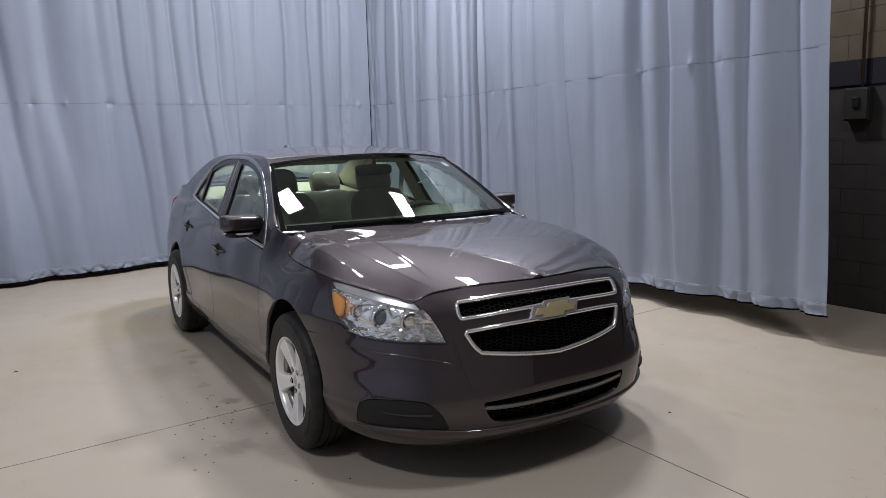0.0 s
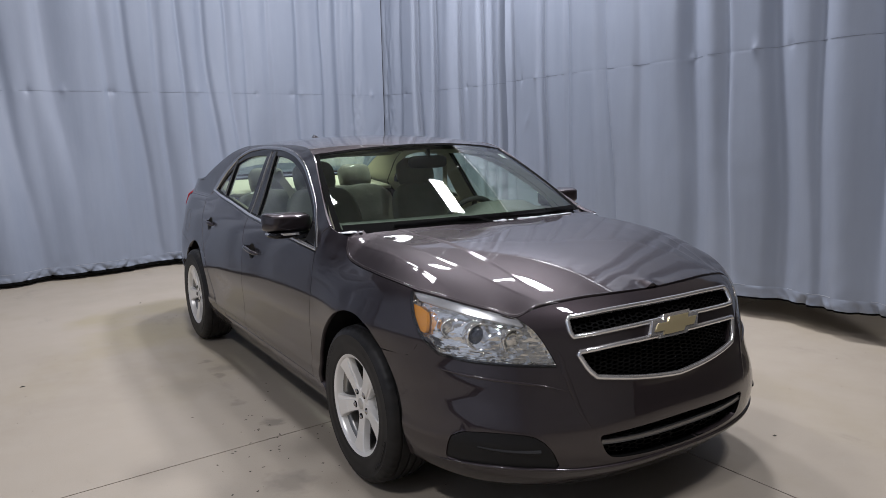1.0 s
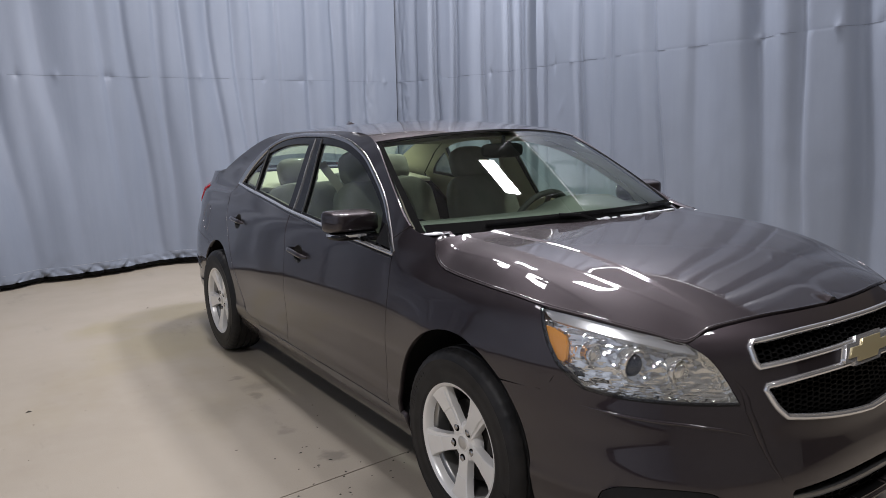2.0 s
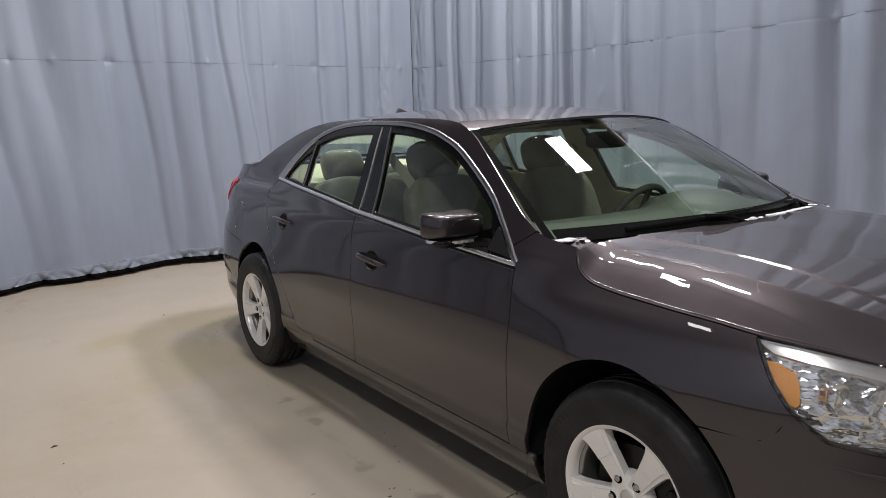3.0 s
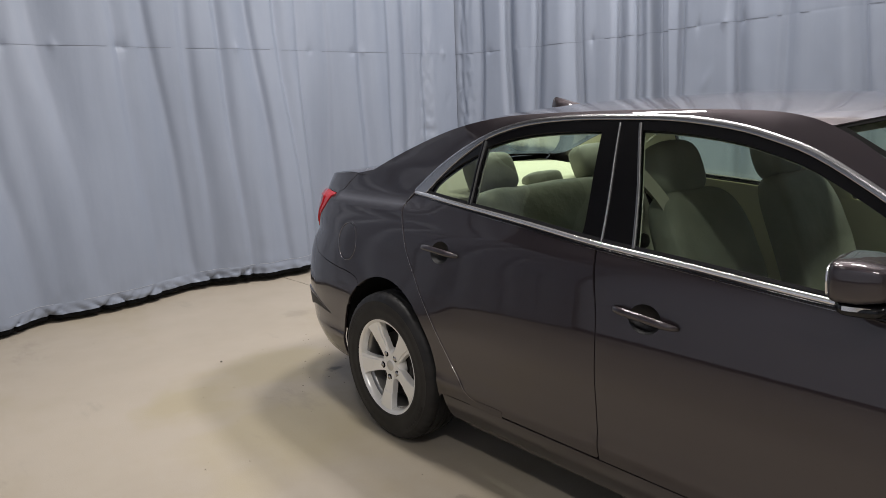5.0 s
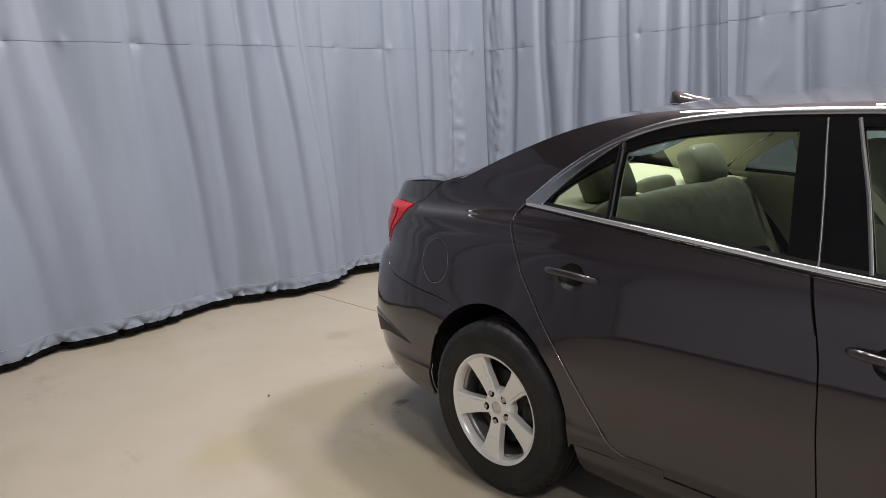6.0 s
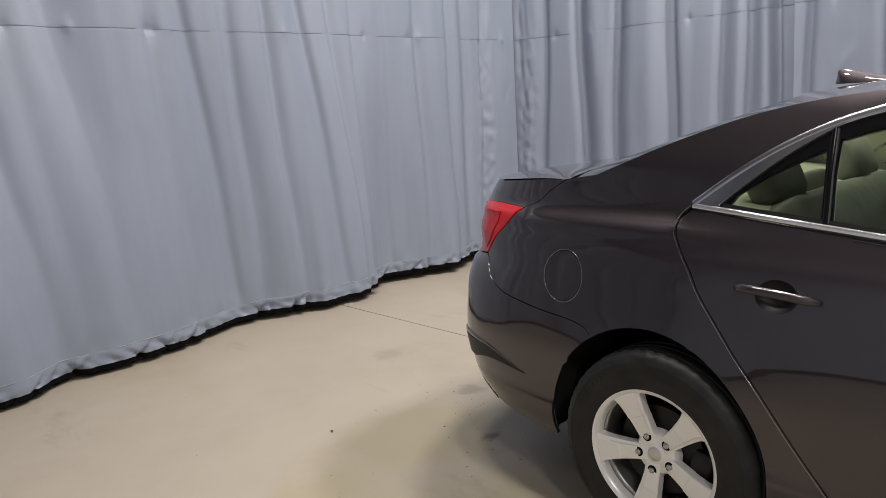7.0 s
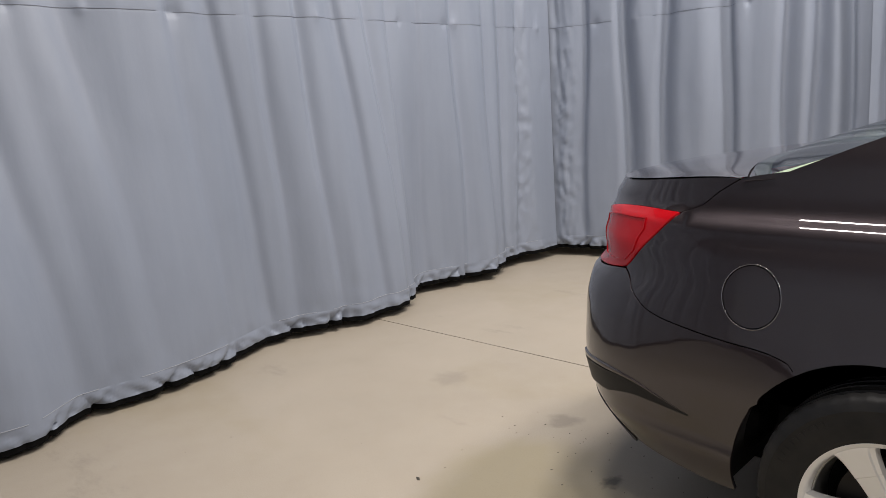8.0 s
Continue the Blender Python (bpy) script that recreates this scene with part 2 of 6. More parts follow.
# ---- structure ----
def mesh_of(name, verts, faces, material=None, parent=None, smooth=False, label=""):
    me = bpy.data.meshes.new(name)
    me.from_pydata([tuple(v) for v in verts], [], [tuple(f) for f in faces])
    me.update()
    if smooth:
        me.shade_smooth()
    if material:
        me.materials.append(material)
    ob = new(name, me)
    if parent:
        ob.parent = parent
    if label:
        ob["label"] = label
    return ob


def part(name, bm, material, parent, label="", smooth=False):
    """Links a bmesh as one mesh object under a thing."""
    me = bpy.data.meshes.new(name)
    bm.to_mesh(me)
    bm.free()
    if smooth:
        me.shade_smooth()
    me.materials.append(material)
    ob = new(name, me)
    ob.parent = parent
    if label:
        ob["label"] = label
    return ob


def box_bm(bm, x0, x1, y0, y1, z0, z1, bevel=0.0):
    r = bmesh.ops.create_cube(bm, size=1)
    bmesh.ops.transform(bm, matrix=Matrix.Translation(((x0 + x1) / 2, (y0 + y1) / 2, (z0 + z1) / 2)) @ Matrix.Diagonal((x1 - x0, y1 - y0, z1 - z0, 1)), verts=r["verts"])
    if bevel:
        es = list({e for v in r["verts"] for e in v.link_edges})
        bmesh.ops.bevel(bm, geom=es, offset=bevel, segments=2, affect="EDGES", profile=0.5)
    return bm


def empty(name, label, category, group="", kind="", at=(0, 0, 0)):
    o = new(name)
    o.location = at
    return tagged(o, label, category, group, kind)


def slab(name, x0, x1, y0, y1, z0, z1, material, label, category):
    ob = mesh_of(name, *box_data(x0, x1, y0, y1, z0, z1), material)
    return tagged(ob, label, category, kind="structure")


def box_data(x0, x1, y0, y1, z0, z1):
    v = [(x, y, z) for z in (z0, z1) for y in (y0, y1) for x in (x0, x1)]
    return v, [(0, 2, 3, 1), (4, 5, 7, 6), (0, 1, 5, 4), (2, 6, 7, 3), (0, 4, 6, 2), (1, 3, 7, 5)]


# floor slabs between the control joints; the joints are narrow gaps over a dark bed


def cut_floor():
    """Slabs of the concrete floor, parted by two saw-cut joints."""
    top, x0, x1, y0, y1, g = 0.0, ROOM_W - 0.3, ROOM_E + 0.3, ROOM_S - 0.3, ROOM_N + 0.3, 0.0035
    jx = lambda y: 0.423 - 0.0215 * y
    jy = lambda x: -0.635 + 0.088 * x
    cx = (0.423 + 0.0215 * 0.635) / (1 + 0.0215 * 0.088)
    cy = jy(cx)
    quads = [[(x0, y0), (jx(y0) - g, y0), (cx - g, cy - g), (x0, jy(x0) - g)],
             [(jx(y0) + g, y0), (x1, y0), (x1, jy(x1) - g), (cx + g, cy - g)],
             [(x0, jy(x0) + g), (cx - g, cy + g), (jx(y1) - g, y1), (x0, y1)],
             [(cx + g, cy + g), (x1, jy(x1) + g), (x1, y1), (jx(y1) + g, y1)]]
    bed = slab("floor", x0, x1, y0, y1, -0.2, -0.02, M_DARK, "worn beige-grey concrete floor with saw-cut joints and tyre stains", "floor")
    for q in quads:
        v = [(x, y, top) for x, y in q] + [(x, y, -0.02) for x, y in q]
        mesh_of("slab", v, [(0, 1, 2, 3), (0, 4, 5, 1), (1, 5, 6, 2), (2, 6, 7, 3), (3, 7, 4, 0)], M_FLOOR, bed)


cut_floor()


def crumbs():
    """Grit and scraps lying on the floor."""
    rng = random.Random(21)
    bits = empty("floor_grit", "scattered dark grit and small scraps on the concrete", "grit", kind="stuff")
    V, F = [], []
    spots = [(rng.uniform(-3.2, -0.9), rng.uniform(-3.6, 4.2), rng.uniform(0.001, 0.0025)) for _ in range(90)] + [(rng.gauss(-1.05, 0.2), rng.gauss(-0.9, 0.5), rng.uniform(0.0015, 0.005)) for _ in range(60)] + [(rng.gauss(-0.55, 0.25), rng.gauss(2.5, 0.3), rng.uniform(0.001, 0.0032)) for _ in range(45)]
    spots += [(rng.uniform(0.6, 2.6), rng.uniform(-3.2, 1.5), rng.uniform(0.0015, 0.004)) for _ in range(25)] + [(-1.03, 2.95, 0.008), (-2.05, 0.9, 0.008), (-2.45, 1.9, 0.007), (0.95, -2.1, 0.009)]
    for x, y, r in spots:
        k, t = len(V), rng.uniform(0, 6.28)
        ln = rng.uniform(1.0, 2.6)
        for dx, dy in ((-ln, -0.6), (ln * 0.7, -0.9), (ln, 0.5), (-ln * 0.4, 0.9)):
            V.append((x + r * (dx * math.cos(t) - dy * math.sin(t)), y + r * (dx * math.sin(t) + dy * math.cos(t)), 0.0004))
        V.append((x, y, 0.0004 + r * rng.uniform(0.4, 1.0)))
        F += [(k + i, k + (i + 1) % 4, k + 4) for i in range(4)]
    tagged(mesh_of("grit", V, F, M_GRIT, bits), kind="stuff")


def spline2(pts, n=10):
    """Points along a smooth open curve through pts."""
    p = np.array(pts, float)
    p = np.vstack([2 * p[0] - p[1], p, 2 * p[-1] - p[-2]])
    out = []
    for i in range(1, len(p) - 2):
        for t in np.arange(n) / n:
            out.append(0.5 * (2 * p[i] + (p[i + 1] - p[i - 1]) * t + (2 * p[i - 1] - 5 * p[i] + 4 * p[i + 1] - p[i + 2]) * t ** 2
                              + (3 * p[i] - p[i - 1] - 3 * p[i + 1] + p[i + 2]) * t ** 3))
    out.append(p[-2])
    return np.array(out)


def along(pts, step):
    """Even samples along a polyline, with their lengths."""
    p = np.array(pts, float)
    s = np.r_[0, np.cumsum(np.linalg.norm(np.diff(p, axis=0), axis=1))]
    q = np.linspace(0, s[-1], max(2, int(s[-1] / step) + 1))
    return np.stack([np.interp(q, s, p[:, k]) for k in range(p.shape[1])], -1), q


def curtain(label, low, high, z0, z1, folds, seed, seam=2.03, step=0.016, rise=0.0, crumple=(), strip=0.030):
    """A hanging vinyl sheet. low, high: its line on the floor and above head height; folds: (length along, half width, depth, lean per metre)."""
    rng = random.Random(seed)
    root = empty("curtain", label, "curtain", "curtains round the bay")
    lo, q = along(spline2(low), step)
    hi, _ = along(spline2(high), 0.02)
    f = np.linspace(0, 1, len(lo))
    hi = np.stack([np.interp(f, np.linspace(0, 1, len(hi)), hi[:, k]) for k in (0, 1)], -1)
    tan = np.gradient(lo * 0.4 + hi * 0.6, axis=0)
    tan /= np.linalg.norm(tan, axis=1)[:, None]
    nor = np.stack([tan[:, 1], -tan[:, 0]], -1)
    hem = 0.085
    zs = np.unique(np.r_[np.linspace(z0 + hem, 1.0, 26), np.linspace(1.0, 1.9, 24), seam - 0.05, seam - 0.028, seam - 0.014, seam - 0.006, seam, seam + 0.006, seam + 0.02, seam + 0.05,
                         np.linspace(2.15, z1, 20)])
    fine = [(rng.uniform(0, q[-1]), rng.uniform(0.025, 0.06), rng.uniform(0.002, 0.008), rng.uniform(-0.03, 0.03), rng.uniform(-0.5, 2.2), rng.uniform(0.7, 1.8)) for _ in range(int(q[-1] * 1.3))]
    pock = [(rng.uniform(0, q[-1]), rng.uniform(0.012, 0.045), rng.uniform(-0.018, 0.016)) for _ in range(int(q[-1] * 2.2))]
    off = rng.uniform(0, 50)
    nick = [(rng.uniform(0, q[-1]), rng.uniform(0.3, 3.2), rng.uniform(0.014, 0.04), rng.uniform(0.02, 0.09), rng.uniform(-0.012, 0.012), rng.uniform(-0.8, 0.8)) for _ in range(int(q[-1] * 1.5))]

    def place(z):
        mix = float(ease_(z / 2.7))
        base = lo * (1 - mix) + hi * mix
        d = np.zeros(len(q))
        for i_, (s0, w, dep, lean) in enumerate(folds):
            c = s0 + lean * (z - 1.2) + 0.012 * math.sin(3.1 * z + s0 * 7)
            ww = w * (1.15 - 0.12 * z) + 0.01
            t = (q - c) / ww * (1 if i_ % 3 else -1)
            t = np.where(t < 0, t * 1.7, t * 0.75)
            d -= dep * np.exp(-t * t) * (0.75 + 0.25 * min(1, z / 1.5))
            d += 0.3 * dep * np.exp(-((t - 2.0) / 1.1) ** 2)
        for s0, w, dep, lean, zc, zw in fine:
            t = (q - s0 - lean * (z - 1.2)) / w
            d -= dep * np.exp(-t * t - ((z - zc) / zw) ** 2)
        near = math.exp(-((z - seam) / 0.035) ** 2)
        for s0, w, dep in pock:
            d += dep * np.exp(-((q - s0) / w) ** 2) * near
        d -= 0.0008 * math.exp(-((z - seam) / 0.006) ** 2)
        for s0, zc, w, h, dep, lean in nick:
            if abs(z - zc) < 3 * h:
                d += dep * np.exp(-((q - s0 - lean * (z - zc)) / w) ** 2 - ((z - zc) / h) ** 2)
        low_ = math.exp(-max(0, z - z0 - hem) / 0.10)
        for s0, w, amp in crumple:
            near_ = np.exp(-((q - s0) / w) ** 2)
            d += near_ * np.array([amp * noise.noise((s * 22 + off, z * 13 + 3 * s, 11)) if k > 0.02 else 0 for s, k in zip(q, near_)])
        for i, s in enumerate(q):
            d[i] += 0.008 * noise.noise((s * 2.2 + off, z * 0.9, 0)) + 0.0016 * noise.noise((s * 9 + off, z * 6, 3)) + low_ * 0.010 * noise.noise((s * 11, z * 9, off))
        return base + nor * d[:, None]

    lift_ = rise * (q / q[-1]) ** 2
    rows = [np.c_[place(z), z + lift_ * max(0, 1 - (z - z0) / 1.2)] for z in zs]
    n = len(q)
    faces = [(r * n + i, r * n + i + 1, (r + 1) * n + i + 1, (r + 1) * n + i) for r in range(len(zs) - 1) for i in range(n - 1)]
    sheet = mesh_of("sheet", np.vstack(rows), faces, M_CURTAIN, root, True)
    solid = sheet.modifiers.new("thickness", "SOLIDIFY")
    solid.thickness, solid.offset = 0.003, 0
    solid.use_rim = False
    # the hem: a doubled band with slanting puckers, stitched along its top, over a black weighted edge
    hz = [z0, z0 + 0.010, z0 + 0.024, z0 + 0.040, z0 + 0.056, z0 + 0.072, z0 + hem - 0.003, z0 + hem]
    tucks = [(rng.uniform(0, q[-1]), rng.uniform(0.007, 0.022), rng.uniform(0.014, 0.042), rng.uniform(-1.4, 1.4)) for _ in range(int(q[-1] * 6.5))]
    top_line = place(z0 + hem)
    band = []
    wav = np.array([0.010 * noise.noise((s * 1.7, off, 5)) + 0.004 * noise.noise((s * 8, off, 8)) for s in q])
    for z in hz:
        k = 1 - (z - z0) / hem
        d = np.full(n, 0.0025 * min(1.0, k * 8))
        for s0, w, dep, lean in tucks:
            d -= dep * np.exp(-((q - s0 - lean * (z - z0)) / (w * (0.4 + k))) ** 2) * k
        wob = np.array([0.012 * noise.noise((s * 7, z * 20, off)) + 0.013 * noise.noise((s * 24 + z * 30, z * 16, off)) for s in q]) * min(1, k * 2)
        band.append(np.c_[top_line + nor * (d + wob)[:, None], z + wav * k + lift_])
    faces = [(r * n + i, r * n + i + 1, (r + 1) * n + i + 1, (r + 1) * n + i) for r in range(len(hz) - 1) for i in range(n - 1)]
    he = mesh_of("hem", np.vstack(band), faces, M_HEM, root, True, "stitched doubled hem")
    solid = he.modifiers.new("thickness", "SOLIDIFY")
    solid.thickness, solid.offset = 0.002, 0
    solid.use_rim = False
    edge = [np.c_[band[0][:, :2] - nor * 0.003, band[0][:, 2] + 0.002], np.c_[band[0][:, :2] - nor * 0.005, np.maximum(band[0][:, 2] - strip, 0.001)]]
    se = mesh_of("weighted_edge", np.vstack(edge), [(i, i + 1, n + i + 1, n + i) for i in range(n - 1)], M_DARK, root, True, "black weighted bottom edge")
    solid = se.modifiers.new("thickness", "SOLIDIFY")
    solid.thickness, solid.offset = 0.004, 0
    solid.use_rim = False
    threads("seam_thread", np.c_[place(seam), seam + 0 * q], nor, rng, 0.003, 0.75, M_SEAM, root)
    threads("hem_stitching", np.c_[top_line, z0 + hem + lift_], nor, rng, 0.003, 0.6, M_STITCH, root)
    return root


def threads(name, line, nor, rng, h, share, material, root):
    """A line of stitching in broken lengths, standing a millimetre proud of both faces of the sheet."""
    V, F, i = [], [], 0
    while i < len(line) - 6:
        run = rng.randint(2, 14)
        if rng.random() < share:
            for k in range(i, min(i + run, len(line) - 1)):
                b = len(V)
                for j in (k, k + 1):
                    for sd in (-1, 1):
                        for dz in (-h / 2, h / 2):
                            V.append((line[j][0] + nor[j][0] * 0.0042 * sd, line[j][1] + nor[j][1] * 0.0042 * sd, line[j][2] + dz))
                F += [(b, b + 1, b + 5, b + 4), (b + 2, b + 6, b + 7, b + 3), (b + 1, b + 3, b + 7, b + 5), (b, b + 4, b + 6, b + 2)]
        i += run
    if F:
        tagged(mesh_of(name, V, F, material, root), kind="stuff")


def ease_(v):
    v = min(1, max(0, v))
    return v * v * (3 - 2 * v)


CURTAIN_TOP = 3.9
# folds are lengths along each curtain from its first point
X0 = -6.3
BACK_FOLDS = [(x - X0, w * 1.25, d * 0.95, l * 0.45) for x, w, d, l in (
    (-5.6, 0.10, 0.07, 0.0), (-4.9, 0.07, 0.06, 0.02), (-4.1, 0.11, 0.08, 0), (-3.3, 0.08, 0.06, 0.03), (-2.6, 0.10, 0.07, -0.02), (-2.15, 0.06, 0.05, 0.0),
    (-1.72, 0.10, 0.055, -0.12), (-1.22, 0.13, 0.06, -0.14), (-0.70, 0.06, 0.028, -0.05), (-0.40, 0.055, 0.045, -0.12), (-0.16, 0.04, 0.03, -0.02), (0.13, 0.025, 0.03, -0.03),
    (0.47, 0.045, 0.045, -0.08), (0.72, 0.03, 0.035, -0.06), (0.90, 0.025, 0.02, 0), (1.22, 0.03, 0.02, 0.0), (1.62, 0.05, 0.05, -0.02), (1.95, 0.04, 0.04, 0.02),
    (2.20, 0.05, 0.05, 0.0), (2.42, 0.03, 0.03, 0.02))]
curtain("long grey-blue vinyl curtain with loose vertical folds", [(X0, 4.7), (-4.5, 4.62), (-3.0, 4.66), (-2.05, 4.53), (-1.57, 4.68), (-1.13, 4.64), (-0.5, 4.90), (0.09, 4.76), (0.58, 4.74), (0.93, 4.99), (1.55, 4.82), (2.04, 4.96), (2.35, 4.90), (2.58, 4.90)],
        [(X0, 4.9), (-3.0, 4.92), (-1.0, 4.90), (0.5, 4.88), (1.6, 4.9), (2.58, 4.90)], 0.045, CURTAIN_TOP, BACK_FOLDS, 3, rise=0.07, crumple=((8.75, 0.11, 0.022),))
SIDE_FOLDS = [(4.92 - y, w, d * 1.25, l) for y, w, d, l in ((4.62, 0.05, 0.03, 0.03), (4.25, 0.06, 0.07, -0.01), (3.93, 0.05, 0.055, 0.03), (3.40, 0.07, 0.075, 0.0), (3.0, 0.05, 0.05, 0), (2.80, 0.05, 0.055, 0.01), (2.56, 0.03, 0.06, 0))]
curtain("grey-blue vinyl curtain panel in the corner", [(2.60, 4.92), (2.68, 4.6), (2.80, 4.1), (2.87, 3.4), (2.93, 2.6), (2.94, 2.25)],
        [(2.60, 4.92), (2.68, 4.6), (2.78, 4.0), (2.85, 3.3), (2.92, 2.6), (2.94, 2.25)], 0.11, CURTAIN_TOP, SIDE_FOLDS, 5, crumple=((0.12, 0.11, 0.022),))
NEAR_FOLDS = [(2.44 - y, w, d * 1.3, l) for y, w, d, l in ((2.34, 0.05, 0.05, 0), (1.84, 0.05, 0.05, 0.0), (1.45, 0.04, 0.03, 0), (0.86, 0.045, 0.045, -0.05), (0.49, 0.10, 0.03, 0), (-0.06, 0.12, 0.07, 0.0), (-0.45, 0.05, 0.035, 0), (-0.85, 0.09, 0.06, 0), (-1.2, 0.05, 0.03, 0), (-1.62, 0.08, 0.05, 0))]
curtain("grey-blue vinyl curtain with a free end", [(2.84, 2.44), (2.86, 2.0), (2.83, 1.0), (2.86, 0.3), (2.82, -0.5), (2.84, -1.0), (2.76, -1.5), (2.74, -1.87)],
        [(2.82, 2.44), (2.80, 1.5), (2.78, 0.5), (2.74, -0.5), (2.72, -1.4), (2.72, -1.80)], 0.12, CURTAIN_TOP, NEAR_FOLDS, 7, rise=0.10, strip=0.014)
# walls
slab("wall_north", ROOM_W, ROOM_E, ROOM_N, ROOM_N + 0.2, 0, ROOM_H, M_WALL, "dark painted block wall behind the curtain", "wall")
slab("wall_south", ROOM_W, ROOM_E, ROOM_S - 0.2, ROOM_S, 0, ROOM_H, M_SOUTH, "plain pale painted block wall", "wall")
# unseen wall, pale and bluish to brighten the doors; black strip for their reflected line
slab("wall_west", ROOM_W - 0.2, ROOM_W, ROOM_S - 0.2, ROOM_N + 0.2, 0, ROOM_H, M_WHITEWALL, "unseen grey-blue wall, added to reflect in the car's side", "wall")
slab("baseboard", ROOM_W, ROOM_W + 0.03, ROOM_S, ROOM_N, 0.0, 0.16, M_DARK, "unseen black strip along the grey-blue wall, added for a dark line in reflections", "baseboard")
slab("ceiling", ROOM_W - 0.2, 4.2, ROOM_S - 0.2, ROOM_N + 0.2, ROOM_H, ROOM_H + 0.2, M_CEIL, "grey painted roof deck of the bay", "ceiling")
EAST = 3.99
wall_e = slab("wall_east", EAST + 0.012, EAST + 0.2, ROOM_S - 0.2, ROOM_N + 0.2, 0, ROOM_H, M_WALL, "painted block wall, dark below and tan above a navy stripe", "wall")


def block_courses():
    """Concrete blocks of the east wall that come into view, each 40 by 20 cm with recessed joints; the paint changes with the course."""
    rng = random.Random(11)
    meshes = {}
    for zone, m in (("low", M_WALL), ("navy", M_NAVY), ("high", M_TAN)):
        v, f = box_data(EAST, EAST + 0.03, 0.0015, 0.3985, 0.0015, 0.1985)
        me = bpy.data.meshes.new("block")
        me.from_pydata(v, [], f)
        me.materials.append(m)
        meshes[zone] = me
    rest_v, rest_f = {"low": [], "navy": [], "high": []}, {"low": [], "navy": [], "high": []}
    for r in range(26):
        z = r * 0.2
        if z + 0.2 > ROOM_H:
            break
        zone = "low" if z < 1.8 else ("navy" if z < 2.0 else "high")
        zz = z + (0.04 if z > 1.7 else 0) * 1.0
        for c in range(-24, 17):
            y = c * 0.4 + (0.2 if r % 2 else 0)
            if -3.4 < y < 0.6 and zz < 3.2:
                o = new("block", meshes[zone])
                o.parent = wall_e
                o.location = (rng.uniform(-0.0015, 0.0015), y, zz)
            else:
                k = len(rest_v[zone])
                v, f = box_data(EAST, EAST + 0.03, y + 0.0015, y + 0.3985, zz + 0.0015, zz + 0.1985)
                rest_v[zone] += v
                rest_f[zone] += [tuple(i + k for i in q) for q in f]
    for zone, m in (("low", M_WALL), ("navy", M_NAVY), ("high", M_TAN)):
        tagged(mesh_of("block_field", rest_v[zone], rest_f[zone], m, wall_e), kind="stuff")


block_courses()
crumbs()

# ---- the car's skin ----
YA, YB, ARC = -1.45, 1.72, 1.12


def curve(knots):
    """A smooth monotone curve through (a, b) knots."""
    k = np.array(knots, float)
    xs, ys = k[:, 0], k[:, 1]
    h, d = np.diff(xs), np.diff(ys) / np.diff(xs)
    m = np.zeros(len(xs))
    for i in range(1, len(xs) - 1):
        if d[i - 1] * d[i] > 0:
            w1, w2 = 2 * h[i] + h[i - 1], h[i] + 2 * h[i - 1]
            m[i] = (w1 + w2) / (w1 / d[i - 1] + w2 / d[i])
    m[0], m[-1] = d[0], d[-1]

    def f(v):
        v = np.clip(np.asarray(v, float), xs[0], xs[-1])
        i = np.clip(np.searchsorted(xs, v, side="right") - 1, 0, len(xs) - 2)
        t = (v - xs[i]) / h[i]
        return (ys[i] * (1 + 2 * t) * (1 - t) ** 2 + h[i] * m[i] * t * (1 - t) ** 2
                + ys[i + 1] * t * t * (3 - 2 * t) + h[i] * m[i + 1] * t * t * (t - 1))
    return f


side_w = curve([(0.16, 0.78), (0.24, 0.835), (0.33, 0.866), (0.37, 0.871), (0.41, 0.865), (0.50, 0.866), (0.60, 0.871), (0.70, 0.866), (0.80, 0.852), (0.88, 0.838),
                (0.94, 0.818), (1.0, 0.785), (1.1, 0.735), (1.25, 0.668), (1.36, 0.615), (1.40, 0.592), (1.43, 0.56), (1.46, 0.50)])
side_y = curve([(-1.6, 0.985), (-1.3, 0.997), (-0.8, 1.0), (0.4, 1.0), (1.0, 0.995), (1.4, 0.982), (1.8, 0.966), (2.2, 0.955), (2.5, 0.95)])
nose_y = curve([(0.14, -2.17), (0.20, -2.26), (0.27, -2.31), (0.40, -2.315), (0.52, -2.29), (0.62, -2.275), (0.74, -2.25), (0.80, -2.215), (0.84, -2.17), (0.95, -2.0)])
nose_n = curve([(0.15, 2.6), (0.35, 2.75), (0.55, 2.5), (0.72, 2.3), (0.85, 2.3), (1.0, 2.3)])
tail_y = curve([(0.15, 2.32), (0.25, 2.39), (0.40, 2.52), (0.52, 2.555), (0.60, 2.56), (0.72, 2.572), (0.80, 2.560), (0.86, 2.495), (0.95, 2.468), (1.0, 2.450), (1.08, 2.452), (1.13, 2.425), (1.4, 2.13)])
tail_n = curve([(0.15, 2.8), (0.5, 3.2), (0.70, 2.9), (0.86, 2.7), (1.0, 3.3), (1.2, 3.2)])


def ease(v):
    v = np.clip(v, 0, 1)
    return v * v * (3 - 2 * v)


